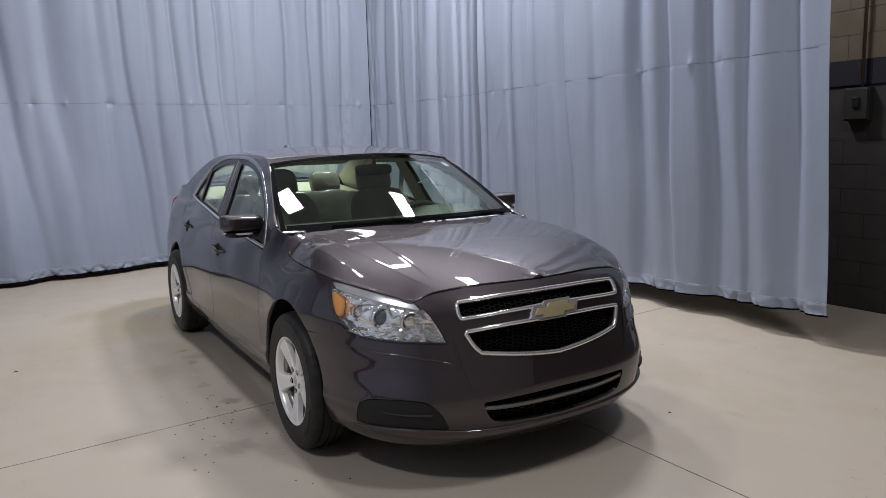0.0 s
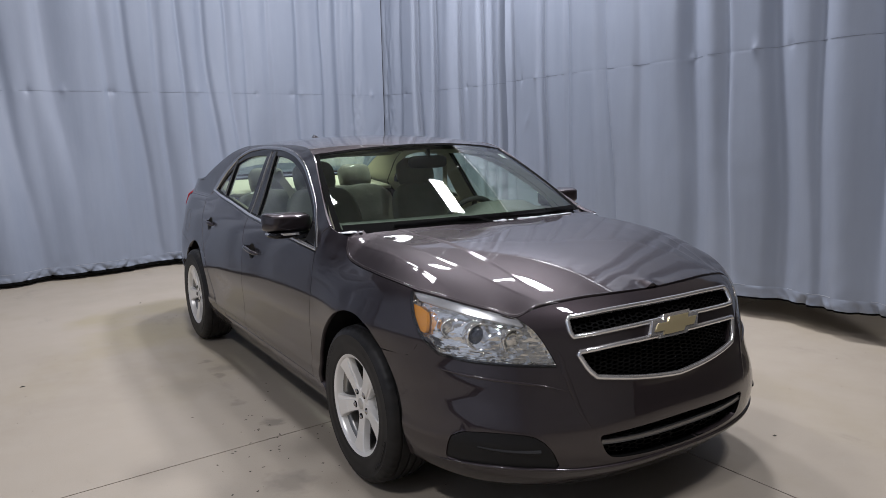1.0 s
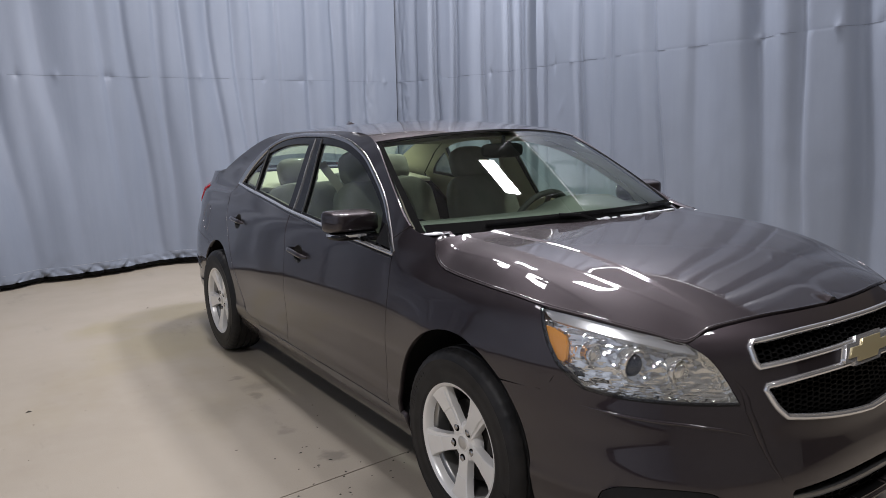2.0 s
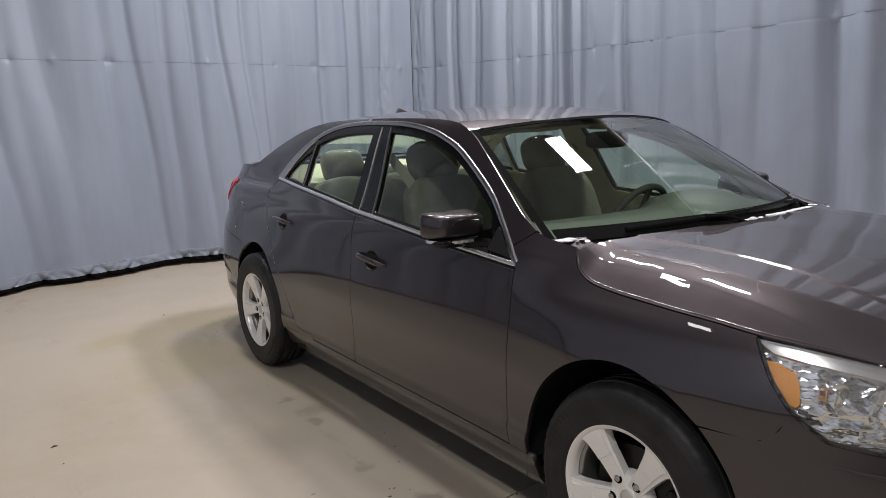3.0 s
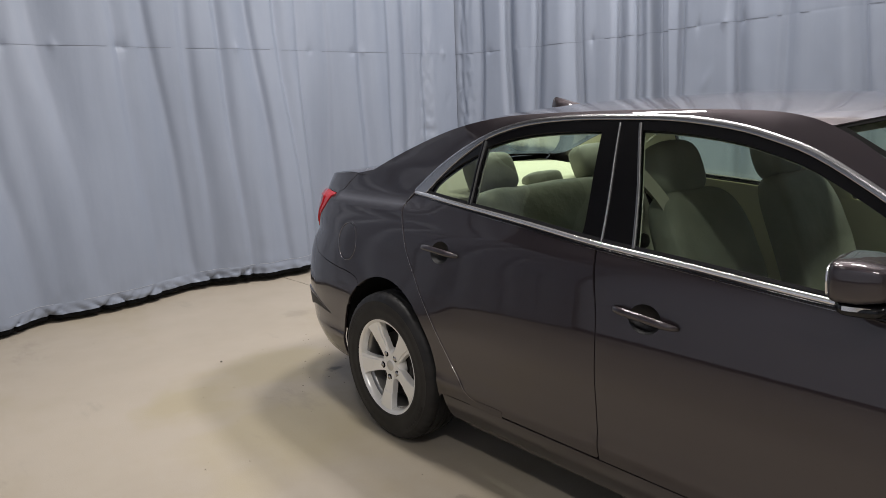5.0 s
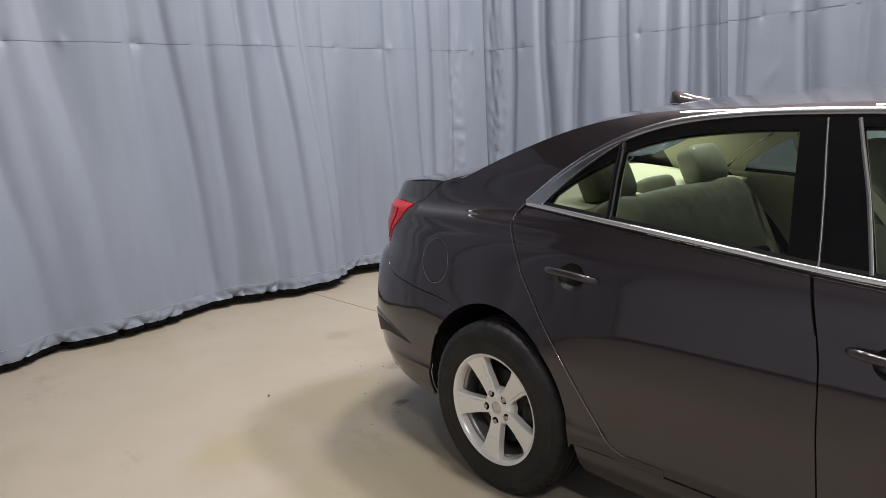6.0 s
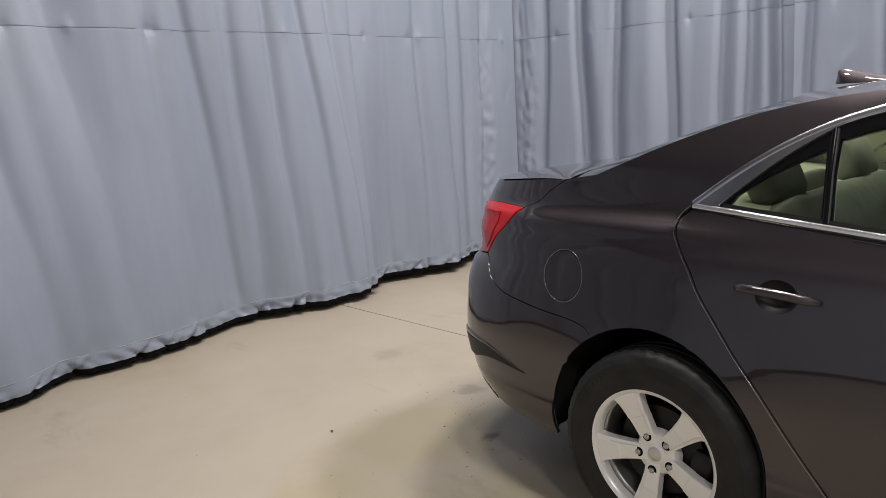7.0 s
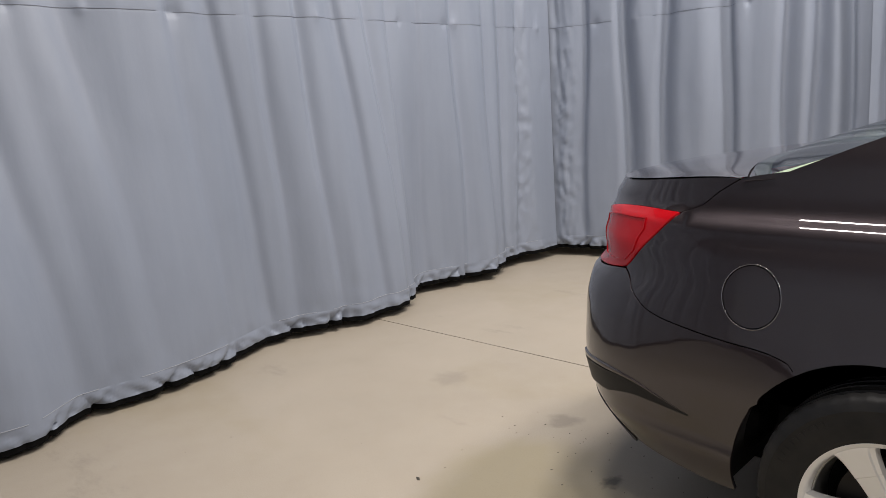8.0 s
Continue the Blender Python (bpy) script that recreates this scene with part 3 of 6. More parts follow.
def skin(a, z):
    """The point of the right-hand skin at the wrapped length a (y along the side, on past YA and YB round the corners) and the height z."""
    a, z = np.asarray(a, float), np.asarray(z, float)
    a, z = np.broadcast_arrays(a, z)
    past = np.where(a < YA - ARC, -1.0, np.where(a > YB + ARC, -1.0, 1.0))
    a = np.where(a < YA - ARC, 2 * (YA - ARC) - a, np.where(a > YB + ARC, 2 * (YB + ARC) - a, a))
    y = np.clip(a, YA, YB).copy()
    f = np.ones_like(y)
    fn = np.clip((YA - a) / ARC, 0, 1) * np.pi / 2
    ft = np.clip((a - YB) / ARC, 0, 1) * np.pi / 2
    for ang, end, n, base, sign in ((fn, nose_y(z), nose_n(z), YA, -1), (ft, tail_y(z), tail_n(z), YB, 1)):
        on = ang > 0
        f = np.where(on, np.maximum(np.cos(ang), 0) ** (2 / n), f)
        y = np.where(on, base + (end - base) * np.sin(ang) ** (2 / n), y)
    x = side_w(z) * side_y(y) * f * (1 - 0.040 * ease((z - 0.84) / 0.15) * ease((-0.88 - y) / 0.3))
    crown = ease((-0.86 - y) / 0.35)
    x = x + crown * f * (0.014 * np.exp(-((z - 0.72) / 0.08) ** 2) - 0.014 * np.exp(-((z - 0.890) / 0.056) ** 2))
    x = x - 0.020 * f * ease((z - 0.81) / 0.14) * ease((-0.82 - y) / 0.22) * ease((y + 1.78) / 0.25)
    flare = np.exp(-((y + 1.37) / 0.36) ** 2) + np.exp(-((y - 1.37) / 0.36) ** 2)
    x = x * (1 + 0.034 * flare * ease((0.80 - z) / 0.3))
    x = x + ease((y - 1.05) / 0.35) * (0.006 * np.exp(-((z - 1.025) / 0.03) ** 2) - 0.016 * ease((z - 1.038) / 0.022) * (1 - ease((z - 1.07) / 0.16)))
    return np.stack([-1.029 * x * past, y, z * np.ones_like(x)], -1)


def at_y(y, z):
    """The wrapped length of the skin at the given y and height."""
    if YA <= y <= YB:
        return y
    if y < YA:
        q = min(1.0, (YA - y) / (YA - float(nose_y(z))))
        return YA - ARC * math.asin(q ** (float(nose_n(z)) / 2)) * 2 / math.pi
    q = min(1.0, (y - YB) / (float(tail_y(z)) - YB))
    return YB + ARC * math.asin(q ** (float(tail_n(z)) / 2)) * 2 / math.pi


def at_x(x, z, tail=False):
    """The wrapped length of the nose (or tail) where the half width is x at the given height."""
    base, n, sign = (YB, float(tail_n(z)), 1) if tail else (YA, float(nose_n(z)), -1)
    lo, hi = 0.0, ARC
    for _ in range(30):
        mid = (lo + hi) / 2
        if -float(skin(base + sign * mid, z)[0]) > x:
            lo = mid
        else:
            hi = mid
    return base + sign * lo


# ---- building on the skin ----
from mathutils import geometry


def normals_of(fn, P2, eps=0.004):
    a, z = P2[:, 0], P2[:, 1]
    da = fn(a + eps, z) - fn(a - eps, z)
    dz = fn(a, z + eps) - fn(a, z - eps)
    n = np.cross(dz, da)
    ln = np.linalg.norm(n, axis=1)[:, None]
    return n / np.maximum(ln, 1e-12)


def inside(poly, pts):
    """Which pts lie in a closed polygon."""
    x, y = pts[:, 0], pts[:, 1]
    r = np.zeros(len(pts), bool)
    p = np.asarray(poly)
    q = np.roll(p, -1, 0)
    for (x0, y0), (x1, y1) in zip(p, q):
        if y0 == y1:
            continue
        hit = ((y0 > y) != (y1 > y)) & (x < (x1 - x0) * (y - y0) / (y1 - y0) + x0)
        r ^= hit
    return r


def edge_far(loops, pts):
    """Distance from pts to the nearest loop edge."""
    best = np.full(len(pts), 1e9)
    for lp in loops:
        p = np.asarray(lp)
        q = np.roll(p, -1, 0)
        for a, b in zip(p, q):
            ab = b - a
            t = np.clip(((pts - a) @ ab) / max(ab @ ab, 1e-12), 0, 1)
            best = np.minimum(best, np.linalg.norm(pts - a - t[:, None] * ab, axis=1))
    return best


def dense(loop, step):
    p = np.vstack([loop, loop[:1]])
    out = []
    for a, b in zip(p[:-1], p[1:]):
        d = np.linalg.norm(b - a)
        if d < 1e-5:
            continue
        n = max(1, int(round(d / step)))
        out += [a + (b - a) * k / n for k in range(n)]
    return np.array(out)


def path2(*segs, n=6):
    """One closed loop from segments; each is smooth, and meets the next in a corner."""
    out = []
    for s in segs:
        pts = spline2(s, n) if len(s) > 2 else np.array(s, float)
        out += [p for p in pts if not out or np.linalg.norm(np.array(out[-1]) - p) > 1e-4]
    if np.linalg.norm(np.array(out[0]) - np.array(out[-1])) < 1e-4:
        out.pop()
    return np.array(out)


def finish(name, V, F, N, materials, parent, mats=None, label=""):
    me = bpy.data.meshes.new(name)
    me.from_pydata([tuple(map(float, v)) for v in V], [], [tuple(map(int, f)) for f in F])
    me.update()
    me.shade_smooth()
    for m in materials:
        me.materials.append(m)
    if mats is not None:
        me.polygons.foreach_set("material_index", mats)
    if N is not None:
        me.normals_split_custom_set_from_vertices([tuple(map(float, n)) for n in N])
    ob = new(name, me)
    if parent:
        ob.parent = parent
    if label:
        ob["label"] = label
    return ob


def sheet_data(loop, holes=(), step=0.03, depth=0.02, fn=None, lift=0.0, round_=0.0):
    """Triangles of a panel cut from the skin along a loop, with turned-in edges."""
    fn = fn or skin
    loop = dense(np.asarray(loop, float), step * 0.7)
    holes = [dense(np.asarray(h, float), step * 0.6) for h in holes]
    lo, hi = loop.min(0), loop.max(0)
    gx, gy = np.meshgrid(np.arange(lo[0] + step / 2, hi[0], step), np.arange(lo[1] + step / 2, hi[1], step), indexing="ij")
    g = np.stack([gx.ravel(), gy.ravel()], -1)
    keep = inside(loop, g)
    for h in holes:
        keep &= ~inside(h, g)
    g = g[keep]
    if len(g):
        g = g[edge_far([loop, *holes], g) > step * 0.45]
    pts, edges, k = [], [], 0
    for lp in (loop, *holes):
        pts += [tuple(p) for p in lp]
        edges += [(k + i, k + (i + 1) % len(lp)) for i in range(len(lp))]
        k += len(lp)
    pts += [tuple(p) for p in g]
    res = geometry.delaunay_2d_cdt([Vector(p) for p in pts], edges, [], 1, 1e-6)
    P2 = np.array([tuple(v) for v in res[0]])
    T = np.array([f for f in res[2] if len(f) == 3])
    c = P2[T].mean(1)
    ok = inside(loop, c)
    for h in holes:
        ok &= ~inside(h, c)
    T = T[ok]
    N = normals_of(fn, P2)
    V = fn(P2[:, 0], P2[:, 1]) + N * lift
    tri = V[T]
    flip = (np.cross(tri[:, 1] - tri[:, 0], tri[:, 2] - tri[:, 0]) * N[T[:, 0]]).sum(1) < 0
    T[flip] = T[flip][:, ::-1]
    V, N, F = list(V), list(N), [tuple(t) for t in T]
    if depth:
        for li, lp in enumerate((loop, *holes)):
            n3 = normals_of(fn, lp)
            v3 = fn(lp[:, 0], lp[:, 1]) + n3 * lift
            tg = np.roll(v3, -1, 0) - np.roll(v3, 1, 0)
            m = np.cross(tg, n3)
            m /= np.maximum(np.linalg.norm(m, axis=1)[:, None], 1e-9)
            area = np.sum(lp[:, 0] * np.roll(lp[:, 1], -1) - np.roll(lp[:, 0], -1) * lp[:, 1])
            probe = fn(lp[:, 0].mean(), lp[:, 1].mean())
            if ((v3 - probe) * m).sum() < 0:
                m = -m
            if li:
                m = -m
            k, n = len(V), len(lp)
            V += list(v3) + list(v3 - n3 * depth)
            N += list((m + n3 * 0.6) / np.linalg.norm(m + n3 * 0.6, axis=1)[:, None]) + list(m)
            for i in range(n):
                j = (i + 1) % n
                q = [k + i, k + j, k + n + j, k + n + i]
                a, b, cc = np.array(V[q[0]]), np.array(V[q[1]]), np.array(V[q[2]])
                F.append(tuple(q) if np.cross(b - a, cc - a) @ m[i] > 0 else tuple(q[::-1]))
    return np.array(V), F, np.array(N)


def mirrored(V, F, N):
    f = np.array([-1, 1, 1])
    return V * f, [tuple(q[::-1]) for q in F], N * f


def panel(name, loop, material, parent, both=True, label="", **kw):
    """A panel on the right side of the car and, with both, its twin on the left."""
    V, F, N = sheet_data(loop, **kw)
    a = finish(name, V, F, N, [material], parent, label=label)
    if both:
        return a, finish(name, *mirrored(V, F, N), [material], parent, label=label)
    return a


def sweep(name, P, Nn, profile, material, parent, closed=False, mirror=False, label="", taper=None):
    """A profile of (across, out) points drawn along the 3D path P with outward normals Nn."""
    P, Nn = np.asarray(P), np.asarray(Nn)
    T = (np.roll(P, -1, 0) - np.roll(P, 1, 0)) if closed else np.gradient(P, axis=0)
    B = np.cross(Nn, T)
    B /= np.maximum(np.linalg.norm(B, axis=1)[:, None], 1e-9)
    n, k = len(P), len(profile)
    tp = np.ones(n) if taper is None else np.asarray(taper)
    V = np.vstack([P[i] + tp[i] * (B[i] * c + Nn[i] * o) for i in range(n) for c, o in profile]).reshape(-1, 3)
    F = []
    for i in range(n if closed else n - 1):
        for j in range(k):
            a, b = i * k + j, i * k + (j + 1) % k
            c, d = ((i + 1) % n) * k + (j + 1) % k, ((i + 1) % n) * k + j
            F.append((a, b, c, d))
    if not closed:
        F += [tuple(range(k))[::-1], tuple((n - 1) * k + j for j in range(k))]
    bm = bmesh.new()
    vs = [bm.verts.new(v) for v in V]
    for f in F:
        bm.faces.new([vs[i] for i in f])
    bmesh.ops.recalc_face_normals(bm, faces=bm.faces)
    if mirror:
        bmesh.ops.scale(bm, vec=(-1, 1, 1), verts=bm.verts)
        bmesh.ops.reverse_faces(bm, faces=bm.faces)
    ob = part(name, bm, material, parent, label, True)
    ob.data.set_sharp_from_angle(angle=radians(50))
    return ob


def skin_strip(name, pts2, w, h, material, parent, both=True, base=-0.004, closed=False, label="", step=0.03, taper=None):
    """A raised strip of width w and height h along a line on the skin."""
    q = dense(pts2, step) if closed else along(pts2, step)[0]
    P, Nn = skin(q[:, 0], q[:, 1]), normals_of(skin, q)
    prof = [(-w / 2, base), (-w / 2, h * 0.55), (-w / 2 * 0.6, h), (w / 2 * 0.6, h), (w / 2, h * 0.55), (w / 2, base)]
    if material in (M_CHROME, M_BRIGHT):
        prof = [(-w / 2, base)] + [(-w / 2 * math.cos(g), h * math.sin(g)) for g in np.linspace(0, math.pi, 9)] + [(w / 2, base)]
    tp = None if taper is None else np.interp(np.linspace(0, 1, len(P)), np.linspace(0, 1, len(taper)), taper)
    a = sweep(name, P, Nn, prof, material, parent, closed, label=label, taper=tp)
    if both:
        return a, sweep(name, P, Nn, prof, material, parent, closed, True, label, taper=tp)
    return a


def patch(name, fn, nu, nv, material, parent, label="", lift=0.0, depth=0.0):
    """A smooth sheet from fn(u, v), both 0 to 1, shaded by its true slope."""
    u, v = np.meshgrid(np.linspace(0, 1, nu), np.linspace(0, 1, nv), indexing="ij")
    u, v = u.ravel(), v.ravel()
    P = fn(u, v)
    e = 0.002
    du = fn(np.clip(u + e, 0, 1), v) - fn(np.clip(u - e, 0, 1), v)
    dv = fn(u, np.clip(v + e, 0, 1)) - fn(u, np.clip(v - e, 0, 1))
    N = np.cross(du, dv)
    N /= np.maximum(np.linalg.norm(N, axis=1)[:, None], 1e-9)
    if N[:, 2].sum() < 0:
        N = -N
    P = P + N * lift
    F = [(i * nv + j, (i + 1) * nv + j, (i + 1) * nv + j + 1, i * nv + j + 1) for i in range(nu - 1) for j in range(nv - 1)]
    q = F[len(F) // 2]
    a, b, c = P[q[0]], P[q[1]], P[q[2]]
    if np.cross(b - a, c - a) @ N[q[0]] < 0:
        F = [f[::-1] for f in F]
    V, NN = list(P), list(N)
    if depth:
        ring = [i * nv for i in range(nu)] + [(nu - 1) * nv + j for j in range(1, nv)] + [i * nv + nv - 1 for i in range(nu - 2, -1, -1)] + [j for j in range(nv - 2, 0, -1)]
        k, n = len(V), len(ring)
        mid = P.mean(0)
        V += [P[i] for i in ring] + [P[i] - N[i] * depth for i in ring]
        out = []
        for r in range(n):
            t = P[ring[(r + 1) % n]] - P[ring[r - 1]]
            m = np.cross(t, N[ring[r]])
            m /= max(np.linalg.norm(m), 1e-9)
            out.append(m if m @ (P[ring[r]] - mid) > 0 else -m)
        NN += [(o + 0.5 * N[i]) / np.linalg.norm(o + 0.5 * N[i]) for o, i in zip(out, ring)] + out
        F += [(k + r, k + (r + 1) % n, k + n + (r + 1) % n, k + n + r) for r in range(n)]
    return finish(name, V, F, NN, [material], parent, label=label)


# ---- the car ----
CAR_X = 0.025
car = empty("car", "dark taupe-grey metallic four-door sedan parked on the concrete floor", "car", at=(CAR_X, 0, 0))

# lines on the skin: wrapped length and height
HOOD_LINE = [(-2.57, 0.855), (-2.43, 0.856), (-2.305, 0.853), (-2.155, 0.835), (-2.073, 0.805), (-1.992, 0.825), (-1.866, 0.850), (-1.77, 0.864), (-1.665, 0.874), (-1.56, 0.884), (-1.47, 0.890), (-1.36, 0.896), (-1.25, 0.902), (-1.15, 0.914), (-1.09, 0.942), (-1.055, 0.988)]
PILLAR_TOP = [(-0.95, 1.022), (-0.885, 1.040), (-0.78, 1.095), (-0.67, 1.165), (-0.50, 1.275), (-0.36, 1.355), (-0.22, 1.398), (0.0, 1.414), (0.35, 1.420), (0.7, 1.417), (0.95, 1.405), (1.2, 1.362), (1.45, 1.283), (1.65, 1.205), (1.765, 1.158)]
DLO_TOP = [(-0.852, 0.930), (-0.72, 1.040), (-0.59, 1.142), (-0.343, 1.278), (-0.18, 1.335), (-0.043, 1.366), (0.15, 1.389), (0.379, 1.396), (0.55, 1.396), (0.728, 1.385), (0.86, 1.363), (0.981, 1.325), (1.10, 1.268), (1.209, 1.198), (1.338, 1.100)]
DLO_LOW = [(1.338, 1.100), (1.15, 1.086), (0.948, 1.068), (0.62, 1.038), (0.30, 1.006), (0.006, 0.986), (-0.325, 0.962), (-0.6, 0.945), (-0.852, 0.930)]
WHEEL_Y, REAR_Y, HUB_Z, ARCH = 1.3685, 1.380, 0.335, 0.384
SILL_Z = 0.315


def arch_arc(yc, d0, d1, r=ARCH, n=14):
    """The wheel opening's edge, in degrees from the rear round over the top to the front."""
    yc += 0.031
    return [(at_y(yc + r * math.cos(radians(d)), HUB_Z + r * math.sin(radians(d)) * 1.03), HUB_Z + r * math.sin(radians(d)) * 1.03) for d in np.linspace(d0, d1, n)]


# seams
FRONT_CUT = [(-0.852, 0.930), (-0.858, 0.83), (-0.862, 0.72), (-0.860, 0.55), (-0.858, 0.42), (-0.868, SILL_Z + 0.01)]
MID_CUT = [(0.285, 1.004), (0.245, 0.85), (0.230, 0.735), (0.222, 0.5), (0.212, SILL_Z + 0.015)]
REAR_CUT = [(1.338, 1.100), (1.372, 1.060), (1.352, 1.0), (1.290, 0.92), (1.245, 0.85), (1.14, 0.72), (1.045, 0.61), (0.96, 0.49), (0.875, 0.385), (0.82, 0.345), (0.74, SILL_Z + 0.018)]
G = 0.0022


# bonnet line lookups
HOOD_S, PILLAR_S = spline2(HOOD_LINE, 12), spline2(PILLAR_TOP, 12)
HL_EDGE = [(-2.073, 0.800), (-2.119, 0.764), (-2.152, 0.714), (-2.187, 0.637)]
HL_LOW = [(-2.187, 0.637), (-2.028, 0.643), (-1.89, 0.649), (-1.790, 0.664), (-1.725, 0.722), (-1.683, 0.789), (-1.665, 0.866)]
HL_TOP = [(-1.665, 0.866), (-1.77, 0.857), (-1.866, 0.843), (-1.992, 0.819), (-2.073, 0.800)]

# fender
arcF = arch_arc(-WHEEL_Y, -6, 131)
fender_loop = path2([(a - G, z) for a, z in FRONT_CUT], [(-0.87, SILL_Z), (arcF[0][0], SILL_Z)], arcF, [arcF[-1], (-1.66, 0.638), (-1.70, 0.672), (-1.728, 0.716)],
                    [(-1.728, 0.716), (-1.681, 0.789), (-1.662, 0.868)], [(a, z - 0.003) for a, z in HOOD_LINE[8:]], [(-1.05, 1.003), (-0.95, 1.019), (-0.889, 1.036)],
                    [(-0.889, 1.036), (-0.835, 1.000), (-0.795, 0.975)], [(-0.795, 0.975), (-0.858, 0.928)])
panel("fender", fender_loop, M_PAINT, car, step=0.035)

# doors
low = [(a, SILL_Z + 0.004) for a in np.linspace(-0.866, 0.210, 12)]
belt = [(a, z - 0.008) for a, z in spline2(DLO_LOW, 8)]
beltF = [p for p in belt if -0.85 < p[0] < 0.27]
beltR = [p for p in belt if 0.30 < p[0] < 1.33]
front_door_loop = path2([(a + G, z - (0.004 if i == 0 else 0)) for i, (a, z) in enumerate(FRONT_CUT)], low, [(a - G, z) for a, z in MID_CUT[::-1]][:-1] + [(0.281, 0.995)], beltF)
rear_door_loop = path2([(a + G, z) for a, z in MID_CUT[1:]], [(a, SILL_Z + 0.006) for a in np.linspace(0.22, 0.72, 8)], [(a - G, z) for a, z in REAR_CUT[::-1]][:-1], [(1.334, 1.091)], beltR, [(0.291, 0.997), (0.25, 0.85)])
def oval(ac, zc, ra, rz, n=28):
    """An oval on the skin, in true metres."""
    return np.array([(at_y(ac + ra * math.cos(t), zc + rz * math.sin(t)), zc + rz * math.sin(t)) for t in np.linspace(0, 2 * math.pi, n, endpoint=False)])


CUP_F, CUP_R, FUEL = (0.057, 0.812), (1.035, 0.884), (1.755, 0.850)
FD = panel("front_door", front_door_loop, M_PAINT, car, step=0.035, holes=(oval(CUP_F[0], CUP_F[1] + 0.003, 0.057, 0.044),))
RD = panel("rear_door", rear_door_loop, M_PAINT, car, step=0.035, holes=(oval(CUP_R[0], CUP_R[1] + 0.003, 0.057, 0.044),))

# body side: pillars, roof rail and rear quarter in one pressing
arcR = arch_arc(REAR_Y, 53, 186)
SEAM_R = [(2.112, 0.862), (2.06, 0.836), (1.943, 0.762), (1.80, 0.728), (1.66, 0.697), (1.626, 0.672)]
TRUNK_CUT = [(1.765, 1.156), (1.797, 1.119), (1.826, 1.080), (1.878, 1.056)]
LAMP_LOW = [(1.878, 1.054), (1.968, 0.968), (2.060, 0.905), (2.118, 0.866)]
side_loop = path2([(-0.792, 0.979), (-0.833, 1.004), (-0.886, 1.041)], PILLAR_TOP[1:], TRUNK_CUT, LAMP_LOW, [(a, z + 0.002) for a, z in SEAM_R], arcR,
                  [arcR[-1], (0.99, SILL_Z), (0.76, SILL_Z)], [(a + G, z) for a, z in REAR_CUT[::-1]], [(1.345, 1.104)], [(a, z + 0.010) for a, z in DLO_TOP[::-1][1:-1]])
panel("body_side", side_loop, M_PAINT, car, step=0.035, holes=(oval(*FUEL, 0.080, 0.086, 40),))
panel("fuel_flap", oval(*FUEL, 0.0775, 0.0835, 40), M_PAINT, car, step=0.03, both=False)

# rocker
rock = path2([(-0.985, SILL_Z - 0.002), (1.004, SILL_Z - 0.002)], [(1.004, 0.2), (0.9, 0.18)], [(0.9, 0.178), (-0.9, 0.178)], [(-0.9, 0.18), (-0.985, 0.2)])
panel("rocker_panel", rock, M_PAINT, car, step=0.05)


def whole(half, centre):
    """A loop over the car's middle from its right half, which runs from the middle to the middle."""
    h = [tuple(p) for p in half]
    return np.array(h + [(2 * centre - a, z) for a, z in h[::-1] if abs(a - centre) > 1e-3])


CF, CT = YA - ARC, YB + ARC
arcB = arch_arc(-WHEEL_Y, 132, 196)
bump_half = path2([(a, z - 0.0062) for a, z in HOOD_LINE[:5]], [(a - 0.003, z) for a, z in HL_EDGE], [(a, z - 0.004) for a, z in HL_LOW[:4]], [(-1.775, 0.672), (-1.7305, 0.7145), (-1.7018, 0.6712), (-1.6615, 0.6368)],
                  arcB, [arcB[-1], (-1.75, 0.20), (-1.9, 0.185), (-2.2, 0.185), (CF, 0.19)])
GR1 = path2([(CF, 0.812), (-2.4, 0.809), (at_x(0.425, 0.797), 0.797)], [(at_x(0.437, 0.786), 0.786), (at_x(0.440, 0.752), 0.752), (at_x(0.433, 0.733), 0.733)], [(-2.4, 0.746), (CF, 0.755)])
GR2 = path2([(CF, 0.700), (-2.4, 0.694), (at_x(0.418, 0.680), 0.680)], [(at_x(0.424, 0.670), 0.670), (at_x(0.400, 0.622), 0.622), (at_x(0.372, 0.590), 0.590)], [(-2.45, 0.566), (CF, 0.546)])
INT = path2([(CF, 0.398), (-2.45, 0.395), (-2.335, 0.390)], [(-2.330, 0.380), (-2.358, 0.310), (-2.40, 0.292)], [(-2.48, 0.284), (CF, 0.278)])
FOG = path2([(-1.800, 0.380), (-1.850, 0.402), (-1.97, 0.412), (-2.085, 0.407), (-2.138, 0.385)], [(-2.145, 0.380), (-2.172, 0.345), (-2.188, 0.292)], [(-2.178, 0.280), (-1.98, 0.276), (-1.775, 0.279)], [(-1.766, 0.286), (-1.780, 0.335), (-1.796, 0.375)])
h1, h2, h3 = whole(GR1, CF), whole(GR2, CF), whole(INT, CF)
fogL = np.array([(2 * CF - a, z) for a, z in FOG[::-1]])
panel("front_bumper", whole(bump_half, CF), M_PAINT, car, both=False, holes=(h1, h2, h3, FOG, fogL), step=0.03, depth=0.03)

